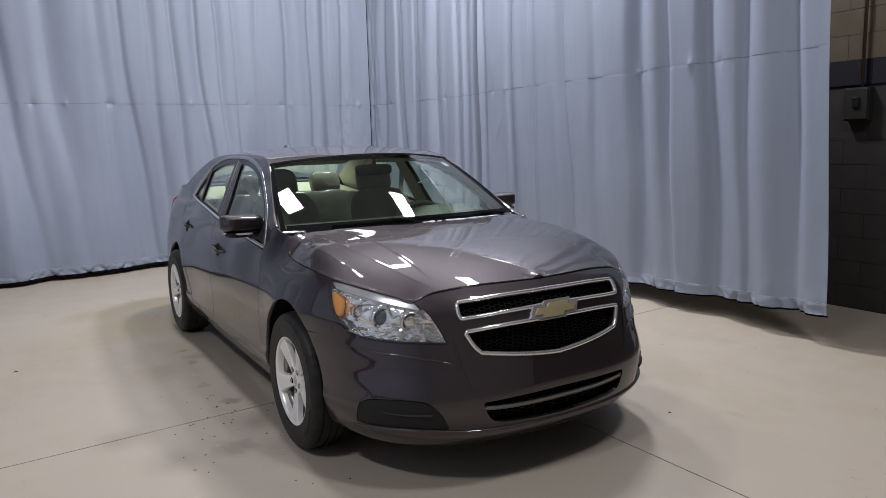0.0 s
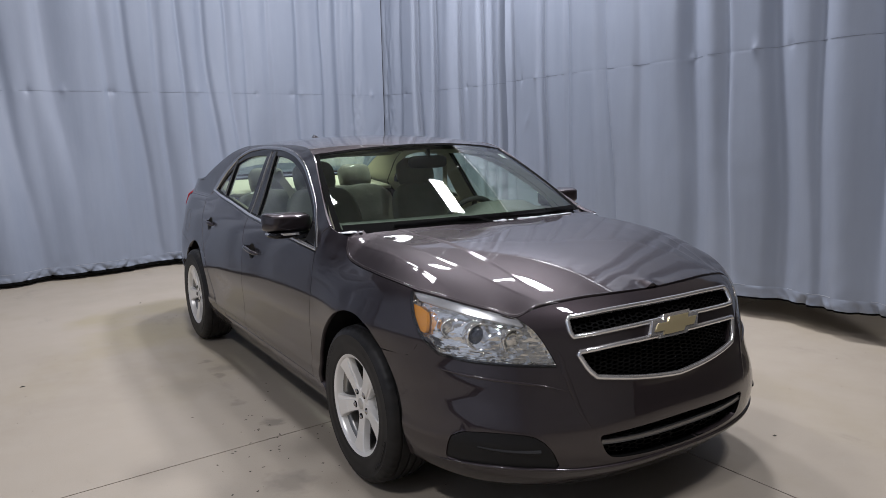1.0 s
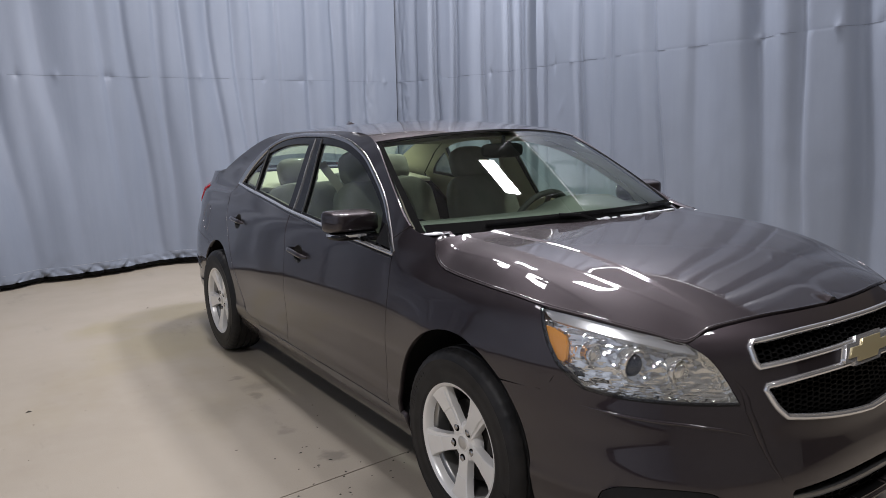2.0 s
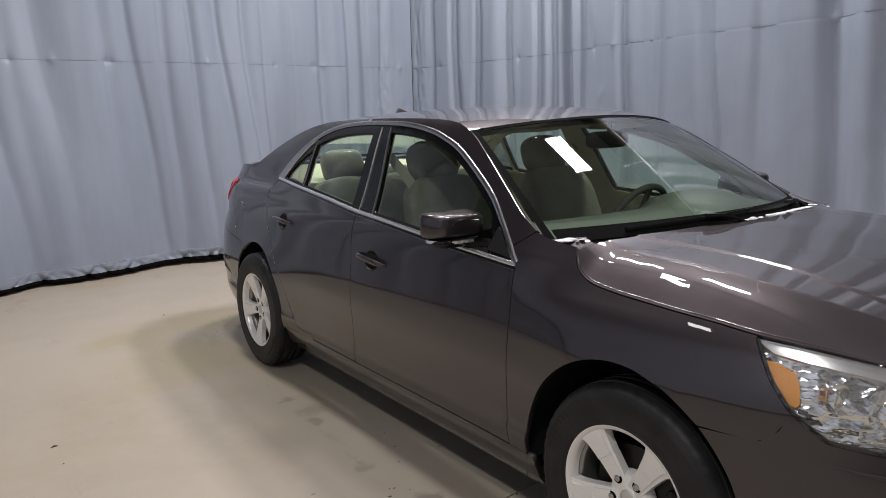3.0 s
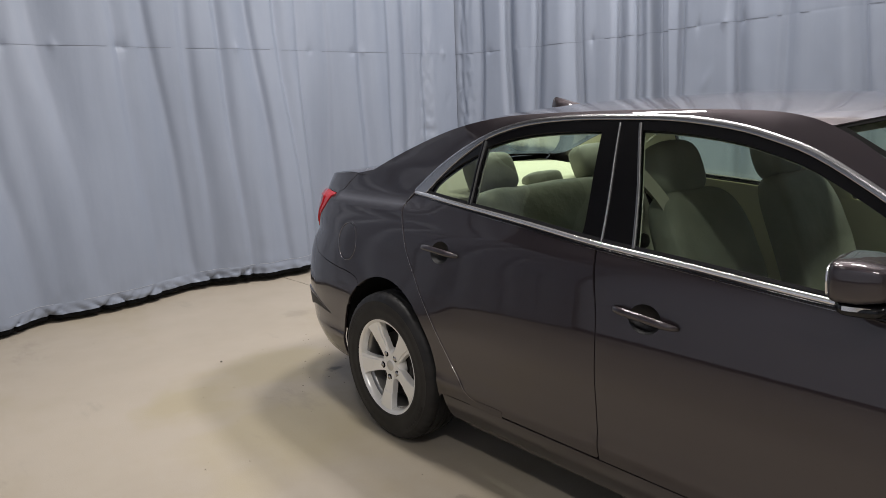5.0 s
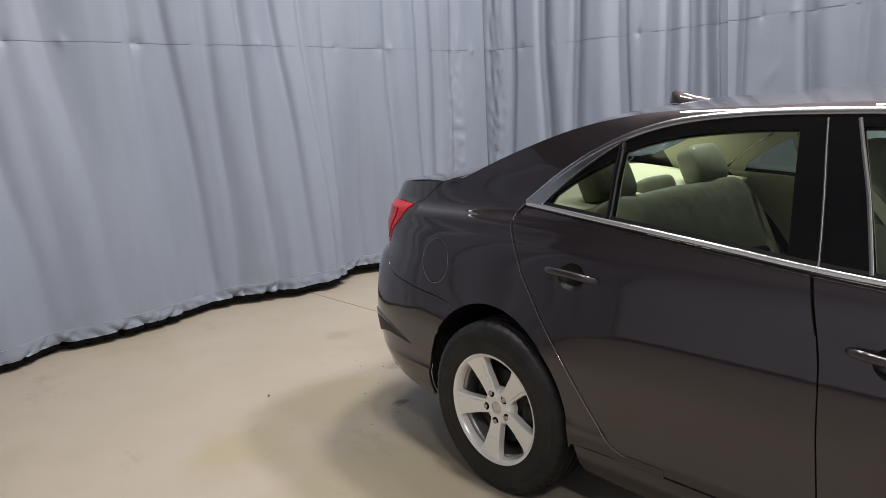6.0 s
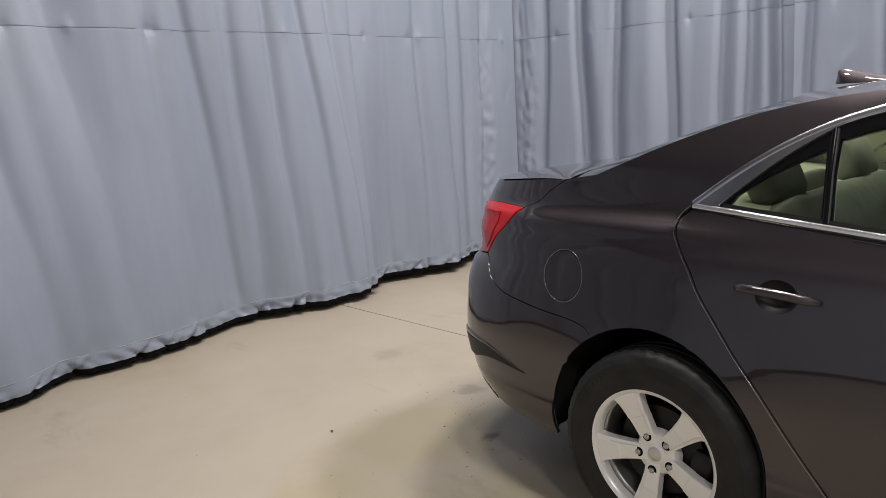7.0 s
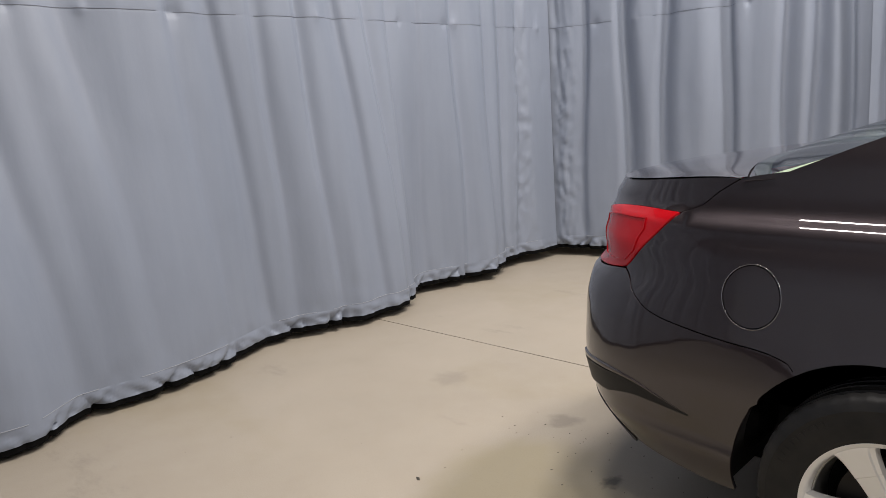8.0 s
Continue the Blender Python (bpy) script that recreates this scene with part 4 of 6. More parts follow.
arcQ = arch_arc(REAR_Y, -10, 52)
rear_half = path2([(CT, 0.80), (2.60, 0.80), (2.50, 0.825)], [(2.50, 0.825), (2.35, 0.834), (2.262, 0.843), (2.150, 0.858), (2.117, 0.860)], [(a, z - 0.002) for a, z in SEAM_R[1:]], arcQ[::-1],
                  [arcQ[0], (1.80, 0.268), (1.95, 0.285), (2.15, 0.30), (2.4, 0.30), (CT, 0.30)])
panel("rear_bumper", whole(rear_half, CT), M_PAINT, car, both=False, step=0.035, depth=0.012)
panel("rear_valance", whole(path2([(CT, 0.39), (2.6, 0.39), (2.36, 0.385), (2.2, 0.345), (2.06, 0.298)], [(2.1, 0.275), (2.3, 0.25), (CT, 0.24)]), CT), M_BLACK, car, both=False, step=0.05, lift=0.003, depth=0.02)

skin_crease = [(2.40, 0.500), (2.30, 0.508), (2.15, 0.522), (1.98, 0.522), (1.88, 0.497), (1.80, 0.466)]
# boot lid: lip, rear face and deck
LIP = [(1.768, 1.160), (1.83, 1.158), (1.95, 1.150), (2.16, 1.137), (2.45, 1.128), (CT, 1.126)]
lid_half = path2(LIP[::-1], [(a + 0.004, z) for a, z in TRUNK_CUT], [(1.888, 1.056), (2.05, 1.062), (2.25, 1.052), (2.50, 1.025)], [(2.53, 0.86), (2.60, 0.806), (CT, 0.806)])
panel("boot_lid", whole(lid_half, CT), M_PAINT, car, both=False, step=0.03)


def deck(u, v):
    """The top of the boot lid: u from the rear window to the lip, v across."""
    s = 2 * v - 1
    lip = np.array(spline2(LIP, 10))
    k = np.abs(s)
    a = np.interp(1 - k, np.linspace(0, 1, len(lip)), lip[:, 0])
    z = np.interp(1 - k, np.linspace(0, 1, len(lip)), lip[:, 1])
    E = skin(a, z)
    E[:, 0] = -np.abs(E[:, 0]) * -np.sign(s + 1e-12) * 1.0
    base = np.stack([0.684 * s, 1.96 - 0.13 * s * s, 1.163 + 0.012 * (1 - s * s)], -1)
    P = base * (1 - u)[:, None] + E * u[:, None]
    P[:, 2] += 0.012 * np.sin(np.pi * u) * (1 - s ** 4) + 0.006 * u ** 6 * (1 - s ** 6)
    return P


patch("boot_deck", deck, 26, 50, M_PAINT, car)

# bonnet
spine_z = curve([(-2.17, 0.857), (-2.10, 0.886), (-2.0, 0.910), (-1.8, 0.954), (-1.5, 0.994), (-1.3, 1.012), (-1.12, 1.020)])
hs3 = skin(HOOD_S[:, 0], HOOD_S[:, 1])
hs_len = np.r_[0, np.cumsum(np.linalg.norm(np.diff(hs3, axis=0), axis=1))]
hs_len /= hs_len[-1]


def hood_base(u, v):
    s = 2 * v - 1
    u = 0.013 + 0.987 * u
    e = np.stack([np.interp(u, hs_len, hs3[:, k]) for k in range(3)], -1)
    xe = -e[:, 0]
    ys = -2.168 + (1.018) * u ** 0.92
    k = np.abs(s)
    y = ys + (e[:, 1] - ys) * k ** 2.0
    zs = spine_z(ys)
    w = ease((u - 0.35) / 0.5)
    z = zs - (zs - e[:, 2]) * ((1 - w) * (0.5 * k ** 2 + 0.5 * k ** 4) + w * (0.22 * k ** 2 + 0.78 * k ** 12))
    return np.stack([xe * s, y, z], -1)


def thin_plate(P, soft=1e-4):
    """Heights of the smoothest sheet over scattered points, as a function of x and y."""
    kern = lambda d2: 0.5 * d2 * np.log(d2 + 1e-12)
    n = len(P)
    A = np.zeros((n + 3, n + 3))
    A[:n, :n] = kern(((P[:, None, :2] - P[None, :, :2]) ** 2).sum(-1)) + soft * np.eye(n)
    A[:n, n], A[:n, n + 1:], A[n, :n], A[n + 1:, :n] = 1, P[:, :2], 1, P[:, :2].T
    w = np.linalg.solve(A, np.r_[P[:, 2], 0, 0, 0])

    def f(x, y):
        d2 = (x[:, None] - P[None, :, 0]) ** 2 + (y[:, None] - P[None, :, 1]) ** 2
        return kern(d2) @ w[:n] + w[n] + w[n + 1] * x + w[n + 2] * y
    return f


uh = np.linspace(0, 1, 44)
rim_pts = np.vstack([hood_base(uh, np.zeros(44)), hood_base(uh, np.ones(44)), hood_base(np.zeros(15), np.linspace(0.05, 0.95, 15)), hood_base(np.ones(21), np.linspace(0.04, 0.96, 21)),
                     hood_base(np.linspace(0.30, 0.95, 6), np.full(6, 0.5))])
# the shoulders stand well above the side edges, which turn down to the wings
for v0 in (0.045, 0.10, 0.90, 0.955):
    rim_pts = np.vstack([rim_pts, hood_base(np.linspace(0.50, 0.97, 9), np.full(9, v0))])
HOOD_Z = thin_plate(rim_pts)


# pressed lines along the bonnet: a stepped one inside, a long ridge, a faint one by the wing (line, step, its width, ridge, front end)
CREASES = [(curve([(-2.2, 0.45), (-1.92, 0.472), (-1.75, 0.480), (-1.45, 0.492), (-1.25, 0.510), (-1.05, 0.550), (-0.95, 0.565)]), 0.0045, 0.016, 0.0010, -2.05),
           (curve([(-2.2, 0.44), (-2.05, 0.495), (-1.90, 0.550), (-1.74, 0.597), (-1.52, 0.638), (-1.3, 0.650), (-1.0, 0.652), (-0.9, 0.650)]), 0.0012, 0.010, 0.0035, -2.20),
           (curve([(-2.2, 0.62), (-1.9, 0.695), (-1.78, 0.715), (-1.60, 0.730), (-1.40, 0.738), (-1.2, 0.742), (-0.9, 0.740)]), 0.0010, 0.010, 0.0022, -1.95)]


def hood(u, v):
    P = hood_base(u, v)
    P[:, 2] = HOOD_Z(P[:, 0], P[:, 1])
    x, y = P[:, 0], P[:, 1]
    for line, h, wd, ridge, y0 in CREASES:
        d = line(y) - np.abs(x)
        fade = ease((y - y0) / 0.35)
        P[:, 2] += fade * (h * ease((d + wd / 2) / wd) + ridge * np.exp(-np.sqrt(d * d + 1.6e-5) / 0.055))
    return P


patch("bonnet", hood, 150, 360, M_PAINT, car, depth=0.02)

# glazing and roof
pil3 = skin(PILLAR_S[:, 0], PILLAR_S[:, 1])


def pil(y):
    """The roof-side line at a given y."""
    return np.stack([np.interp(y, pil3[:, 1], pil3[:, k]) for k in range(3)], -1)


HEAD_Y, TAIL_Y = -0.335, 1.13


def windscreen(u, v):
    s = 2 * v - 1
    k = np.abs(s)
    ye = -0.93 + (HEAD_Y + 0.93) * u
    xa, xm, xb = -pil(np.array([-0.93, (HEAD_Y - 0.93) / 2, HEAD_Y]))[:, 0]
    xe = xa + (xb - xa) * u + (4 * xm - 2 * xa - 2 * xb) * u * (1 - u)
    zt = pil(np.array([HEAD_Y]))[0, 2] - 0.004
    ze = 1.0 + (zt - 1.0) * u + 0.060 * u * (1 - u)
    ys = -1.165 + (-0.50 + 1.165) * u
    zs = 1.020 + (1.408 - 1.020) * (u + 0.10 * u * (1 - u))
    return np.stack([(xe - 0.012) * s, ys + (ye - ys) * k ** 2.0, zs + (ze - zs) * k ** 2.0], -1)


roof_z = curve([(-0.53, 1.403), (-0.50, 1.408), (-0.35, 1.430), (-0.1, 1.455), (0.2, 1.467), (0.6, 1.463), (1.0, 1.440), (1.22, 1.415)])


def roof(u, v):
    s = 2 * v - 1
    k = np.abs(s)
    ye = HEAD_Y + (TAIL_Y - HEAD_Y) * u
    e = pil(ye)
    ys = -0.50 + (1.20 + 0.50) * u
    zs = roof_z(ys)
    return np.stack([-e[:, 0] * s, ys + (ye - ys) * k ** (2.0 + 0.3 * u), zs + (e[:, 2] - 0.002 - zs) * k ** (2.1 + 0.5 * u)], -1)


def backlight(u, v):
    s = 2 * v - 1
    k = np.abs(s)
    ye = TAIL_Y + (1.80 - TAIL_Y) * u
    e = pil(np.minimum(ye, 1.80))
    ys = 1.20 + (1.965 - 1.20) * u
    zs = 1.415 + (1.172 - 1.415) * (u - 0.10 * u * (1 - u))
    return np.stack([(-e[:, 0] - 0.01) * s, ys + (ye - ys) * k ** 2.3, zs + (e[:, 2] - 0.004 - zs) * k ** 2.6], -1)


patch("roof", roof, 50, 60, M_PAINT, car, depth=0.015)
patch("windscreen", windscreen, 40, 60, M_GLASS, car, "green-tinted laminated windscreen")
patch("rear_window", backlight, 30, 50, M_GLASS, car)


# ---- car details ----
def lathe(profile, seg=72, closed=True):
    """A ring turned about the x axis from (radius, x) points."""
    bm = bmesh.new()
    n = len(profile)
    vs = []
    for i in range(seg):
        t = 2 * math.pi * i / seg
        vs.append([bm.verts.new((x, r * math.cos(t), r * math.sin(t))) for r, x in profile])
    for i in range(seg):
        a, b = vs[i], vs[(i + 1) % seg]
        for j in range(n if closed else n - 1):
            k = (j + 1) % n
            bm.faces.new((a[j], a[k], b[k], b[j]))
    bmesh.ops.recalc_face_normals(bm, faces=bm.faces)
    return bm


def pillow(c, s, e1=0.5, e2=0.5, nu=28, nv=16, shape=None, turn=None):
    """A rounded block: a superellipsoid about c with half sizes s."""
    bm = bmesh.new()
    pw = lambda v, e: math.copysign(abs(v) ** e, v)
    rows = []
    for j in range(nv + 1):
        b = -math.pi / 2 + math.pi * j / nv
        row = []
        for i in range(nu):
            a = 2 * math.pi * i / nu
            p = Vector((s[0] * pw(math.cos(b), e1) * pw(math.cos(a), e2), s[1] * pw(math.cos(b), e1) * pw(math.sin(a), e2), s[2] * pw(math.sin(b), e1)))
            if shape:
                p = Vector(shape(p))
            if turn:
                p = turn @ p
            row.append(p + Vector(c))
        rows.append(row)
    vs = [[bm.verts.new(p) for p in (row if 0 < j < nv else row[:1])] for j, row in enumerate(rows)]
    for j in range(nv):
        for i in range(nu):
            k = (i + 1) % nu
            if j == 0:
                bm.faces.new((vs[0][0], vs[1][k], vs[1][i]))
            elif j == nv - 1:
                bm.faces.new((vs[j][i], vs[j][k], vs[nv][0]))
            else:
                bm.faces.new((vs[j][i], vs[j][k], vs[j + 1][k], vs[j + 1][i]))
    bmesh.ops.recalc_face_normals(bm, faces=bm.faces)
    return bm


def sharp(ob, deg=40):
    ob.data.set_sharp_from_angle(angle=radians(deg))
    return ob


def group_under(name, parent, label=""):
    o = new(name)
    o.parent = parent
    if label:
        o["label"] = label
    return o


M_WHITE = mat("white_enamel", (0.75, 0.75, 0.74), 0.4)
M_STICK = mat("sticker_paper", (0.6, 0.62, 0.6), 0.6)

# --- wheels ---
def tyre_mesh():
    half = [(0.204, -0.084), (0.208, -0.097), (0.222, -0.1035), (0.228, -0.1045), (0.232, -0.1035), (0.252, -0.1075), (0.272, -0.1075), (0.292, -0.1045), (0.296, -0.1055), (0.300, -0.1035), (0.314, -0.097), (0.323, -0.088), (0.3275, -0.078),
            (0.330, -0.064), (0.323, -0.062), (0.323, -0.054), (0.331, -0.052), (0.332, -0.024), (0.325, -0.022), (0.325, -0.013), (0.332, -0.011)]
    prof = half + [(r, -x) for r, x in half[::-1]]
    seg = 144
    bm = bmesh.new()
    vs = []
    for i in range(seg):
        t = 2 * math.pi * i / seg
        row = []
        for r, x in prof:
            cutd = 0.0
            if r > 0.3135 and 0.06 < abs(x) < 0.099 and i % 3 == 0:
                cutd = 0.003
            row.append(bm.verts.new((x, (r - cutd) * math.cos(t), (r - cutd) * math.sin(t))))
        vs.append(row)
    n = len(prof)
    for i in range(seg):
        a, b = vs[i], vs[(i + 1) % seg]
        for j in range(n):
            k = (j + 1) % n
            bm.faces.new((a[j], a[k], b[k], b[j]))
    bmesh.ops.recalc_face_normals(bm, faces=bm.faces)
    # the weight on the tread flattens it a little where it meets the floor
    return bm


def spoke_bm(bm, ang):
    """One broad flat spoke, wider towards the rim, with a low ledge along one side and a small step across its middle."""
    st = [(0.026, 0.024, -0.070), (0.050, 0.027, -0.073), (0.075, 0.028, -0.076), (0.100, 0.0305, -0.079), (0.122, 0.0335, -0.0815), (0.125, 0.034, -0.0838), (0.150, 0.038, -0.0865), (0.172, 0.043, -0.0895), (0.187, 0.049, -0.0915), (0.196, 0.057, -0.0925), (0.2045, 0.067, -0.0925)]
    m = Matrix.Rotation(ang, 4, "X")
    rows = []
    for r, w, x in st:
        k = min(1.0, max(0.0, (r - 0.035) / 0.05)) * min(1.0, max(0.0, (0.200 - r) / 0.02))
        rows.append([bm.verts.new(m @ Vector(p)) for p in ((x + 0.030, -w * 1.02, r), (x + 0.012 + 0.004 * k, -w, r), (x + 0.007 * k, -w * 0.95, r), (x + 0.006 * k, -w * 0.68, r), (x, -w * 0.60, r), (x, 0, r),
                                                          (x, w * 0.90, r), (x + 0.003, w * 0.98, r), (x + 0.014, w, r), (x + 0.030, w * 1.02, r))])
    for a, b in zip(rows[:-1], rows[1:]):
        for j in range(len(a) - 1):
            bm.faces.new((a[j], a[j + 1], b[j + 1], b[j]))
    bm.faces.new(rows[0])
    bm.faces.new(rows[-1][::-1])


def build_wheel(yc, turn):
    w = group_under("wheel", car)
    sharp(part("tyre", tyre_mesh(), M_RUBBER, w, "black all-season tyre", True), 32)
    bm = bmesh.new()
    for a0, count, r0, r1 in ((-0.45, 9, 0.268, 0.284), (1.25, 6, 0.262, 0.270), (2.75, 9, 0.268, 0.284), (4.3, 7, 0.262, 0.270)):
        for k in range(count):
            t0 = a0 + k * 0.075
            f = [bm.verts.new((x, r * math.cos(t), r * math.sin(t))) for x in (-0.1065, -0.1080) for r, t in ((r0, t0), (r1, t0), (r1, t0 + 0.05), (r0, t0 + 0.05))]
            for q in ((4, 5, 6, 7), (0, 1, 5, 4), (1, 2, 6, 5), (2, 3, 7, 6), (3, 0, 4, 7)):
                bm.faces.new([f[i] for i in q])
    bmesh.ops.recalc_face_normals(bm, faces=bm.faces)
    tagged(part("sidewall_relief", bm, M_RUBBER, w), kind="stuff")
    lip = [(0.2055, -0.090), (0.2140, -0.0955), (0.2168, -0.0990), (0.2135, -0.1000), (0.2055, -0.0972), (0.2005, -0.0925), (0.197, -0.082), (0.193, -0.066), (0.199, -0.064)]
    rim_ob = sharp(part("rim", lathe(lip, 96), M_ALLOY, w, "silver five-spoke alloy rim", True), 30)
    barrel = [(0.1925, -0.0655), (0.188, -0.045), (0.181, -0.01), (0.176, 0.03), (0.186, 0.07), (0.20, 0.088), (0.204, 0.09), (0.197, 0.03), (0.199, -0.05)]
    part("barrel", lathe(barrel, 72), M_BARREL, rim_ob, smooth=True)
    for k in range(5):
        bm = bmesh.new()
        spoke_bm(bm, 2 * math.pi * k / 5)
        bmesh.ops.recalc_face_normals(bm, faces=bm.faces)
        sharp(part("spoke", bm, M_ALLOY, rim_ob, smooth=True), 25)
    hub = [(0.0, -0.0715), (0.024, -0.0735), (0.030, -0.0725), (0.032, -0.0705), (0.050, -0.0695), (0.064, -0.0660), (0.071, -0.056), (0.074, -0.035), (0.0, -0.035)]
    sharp(part("hub", lathe(hub, 60, False), M_ALLOY, rim_ob, smooth=True), 30)
    part("centre_cap", lathe([(0.0, -0.0765), (0.012, -0.0765), (0.0225, -0.0752), (0.025, -0.072), (0.0, -0.070)], 40, False), M_CAP, rim_ob, smooth=True)
    for k in range(5):
        t = 2 * math.pi * k / 5
        at = (0, -0.0575 * math.sin(t), 0.0575 * math.cos(t))
        # a flat black disc paints the shade of a recess round each nut
        bm = lathe([(0.0, -0.0742), (0.0155, -0.0742), (0.0155, -0.070), (0.0, -0.070)], 20, False)
        bmesh.ops.translate(bm, vec=at, verts=bm.verts)
        part("nut_shade", bm, M_DARK, rim_ob, smooth=True)
        bm = lathe([(0.0, -0.080), (0.006, -0.080), (0.0098, -0.0775), (0.0102, -0.0735), (0.0102, -0.070)], 12, False)
        bmesh.ops.translate(bm, vec=at, verts=bm.verts)
        part("lug_nut", bm, M_NUT, rim_ob)
    part("brake_disc", lathe([(0.05, -0.030), (0.142, -0.030), (0.142, -0.006), (0.05, -0.006)], 64), M_DISC, w)
    bm = pillow((0.0, 0.0, 0.0), (0.03, 0.075, 0.035), 0.4, 0.4)
    bmesh.ops.transform(bm, matrix=Matrix.Rotation(radians(60), 4, "X") @ Matrix.Translation((-0.02, 0, 0.135)), verts=bm.verts)
    part("brake_caliper", bm, M_DISC, w, smooth=True)
    part("drum_cover", lathe([(0.0, 0.02), (0.19, 0.02), (0.19, 0.03), (0.0, 0.03)], 40), M_DARK, w)
    bm = lathe([(0.0, 0), (0.004, 0), (0.004, 0.02), (0, 0.02)], 10)
    bmesh.ops.transform(bm, matrix=Matrix.Rotation(radians(-30), 4, "X") @ Matrix.Translation((-0.085, 0, -0.185)), verts=bm.verts)
    part("valve", bm, M_BLACK, rim_ob)
    w.matrix_local = Matrix.Translation((-0.812, yc, HUB_Z)) @ Matrix.Rotation(radians(turn), 4, "X") @ Matrix.Scale(1.009, 4)
    return w


# pale metal for strips that paint in highlights along panel edges
M_GLINT = mat("painted_glint", (0.32, 0.30, 0.295), 0.14, 1.0, 0.5)
M_NUT = mat("chromed_nut", (0.45, 0.44, 0.42), 0.25, 0.95)
M_DISC = mat("brake_iron", (0.025, 0.022, 0.02), 0.55, 0.6)
w1 = build_wheel(REAR_Y, 45)
w2 = build_wheel(-WHEEL_Y, 36)


def twin(w, yc, turn):
    """The same wheel on the other side, its face outward."""
    m = Matrix.Translation((0.812, yc, HUB_Z)) @ Matrix.Rotation(math.pi, 4, "Z") @ Matrix.Rotation(radians(turn), 4, "X") @ Matrix.Scale(1.009, 4)
    o = copy_thing(w, m)
    o.parent = car
    return o


twin(w1, REAR_Y, 10)
twin(w1, -WHEEL_Y, 33)


def liner(yc, side):
    """The dark inner lining of a wheel opening."""
    V, F = [], []
    yc += 0.031
    degs = np.linspace(-8, 178, 30)
    for d in degs:
        yr, zr = yc + 0.392 * math.cos(radians(d)), HUB_Z + 0.392 * math.sin(radians(d)) * 1.02
        body = abs(skin(np.array([at_y(yr, zr)]), np.array([zr]))[0][0])
        for x, r in ((body - 0.022, 0.392), (body - 0.05, 0.410), (0.50, 0.410)):
            V.append((side * x, yc + r * math.cos(radians(d)), HUB_Z + r * math.sin(radians(d)) * 1.02))
    n = len(degs)
    for i in range(n - 1):
        for j in range(2):
            F.append((i * 3 + j, i * 3 + j + 1, i * 3 + 4 + j, i * 3 + 3 + j))
    F.append(tuple(i * 3 + 2 for i in range(n)))
    mesh_of("wheel_arch_liner", V, F, M_LINING, car, True)


M_LINING = mat("arch_felt", (0.008, 0.008, 0.008), 0.95)
for sd in (-1, 1):
    for yc in (-WHEEL_Y, REAR_Y):
        liner(yc, sd)

# underbody and cabin tub
bm = bmesh.new()
box_bm(bm, -0.74, 0.74, -0.97, 0.97, 0.17, 0.30, 0.02)
box_bm(bm, -0.49, 0.49, -2.15, 2.35, 0.19, 0.36, 0.02)
box_bm(bm, -0.50, 0.50, -2.1, -1.05, 0.36, 0.80, 0.05)
box_bm(bm, -0.50, 0.50, 0.97, 2.3, 0.36, 0.80, 0.05)
part("underbody", bm, M_DARK, car)
for sd in (-1, 1):
    bm = bmesh.new()
    box_bm(bm, min(sd * 0.49, sd * 0.72), max(sd * 0.49, sd * 0.62), 1.79, 2.2, 0.32, 0.80, 0.04)
    part("inner_panel", bm, M_DARK, car)

# --- side windows ---
dt, dl = spline2(DLO_TOP, 10), spline2(DLO_LOW[::-1], 10)
ztop = lambda a: float(np.interp(a, dt[:, 0], dt[:, 1]))
zlow = lambda a: float(np.interp(a, dl[:, 0], dl[:, 1]))


def span(a0, a1, f, off, n=18):
    return [(a, f(a) + off) for a in np.linspace(a0, a1, n)]


PANE_F = path2(span(-0.71, 0.138, zlow, 0.010), [(0.145, zlow(0.145) + 0.012), (0.20, 1.2), (0.247, ztop(0.25) - 0.038)], span(0.245, -0.640, ztop, -0.036))
PANE_R = path2(span(0.365, 0.936, zlow, 0.010), [(0.940, 1.082), (0.954, 1.2), (0.958, ztop(0.958) - 0.040)], span(0.95, 0.412, ztop, -0.042), [(0.405, ztop(0.405) - 0.044), (0.385, 1.2), (0.362, 1.045)])
PANE_Q = path2(span(0.968, 1.232, zlow, 0.012), [(1.236, 1.106), (1.225, 1.122)], span(1.215, 0.992, ztop, -0.055), [(0.985, 1.262), (0.978, 1.2), (0.966, 1.088)])
frame_loop = path2(DLO_TOP, [(a, z + 0.002) for a, z in DLO_LOW])
for sd in (0, 1):
    V, F, N = sheet_data(frame_loop, holes=(PANE_F, PANE_R, PANE_Q), step=0.03, depth=0.02, lift=-0.004)
    if sd:
        V, F, N = mirrored(V, F, N)
    wf = finish("window_frame", V, F, N, [M_GLOSSBLACK], car, label="gloss black window frame and centre pillar")
    for nm, lp in (("door_glass", PANE_F), ("door_glass", PANE_R), ("quarter_glass", PANE_Q)):
        V, F, N = sheet_data(lp, step=0.05, depth=0, lift=-0.012)
        if sd:
            V, F, N = mirrored(V, F, N)
        finish(nm, V, F, N, [M_TINT if nm == "quarter_glass" else M_GLASS], wf)

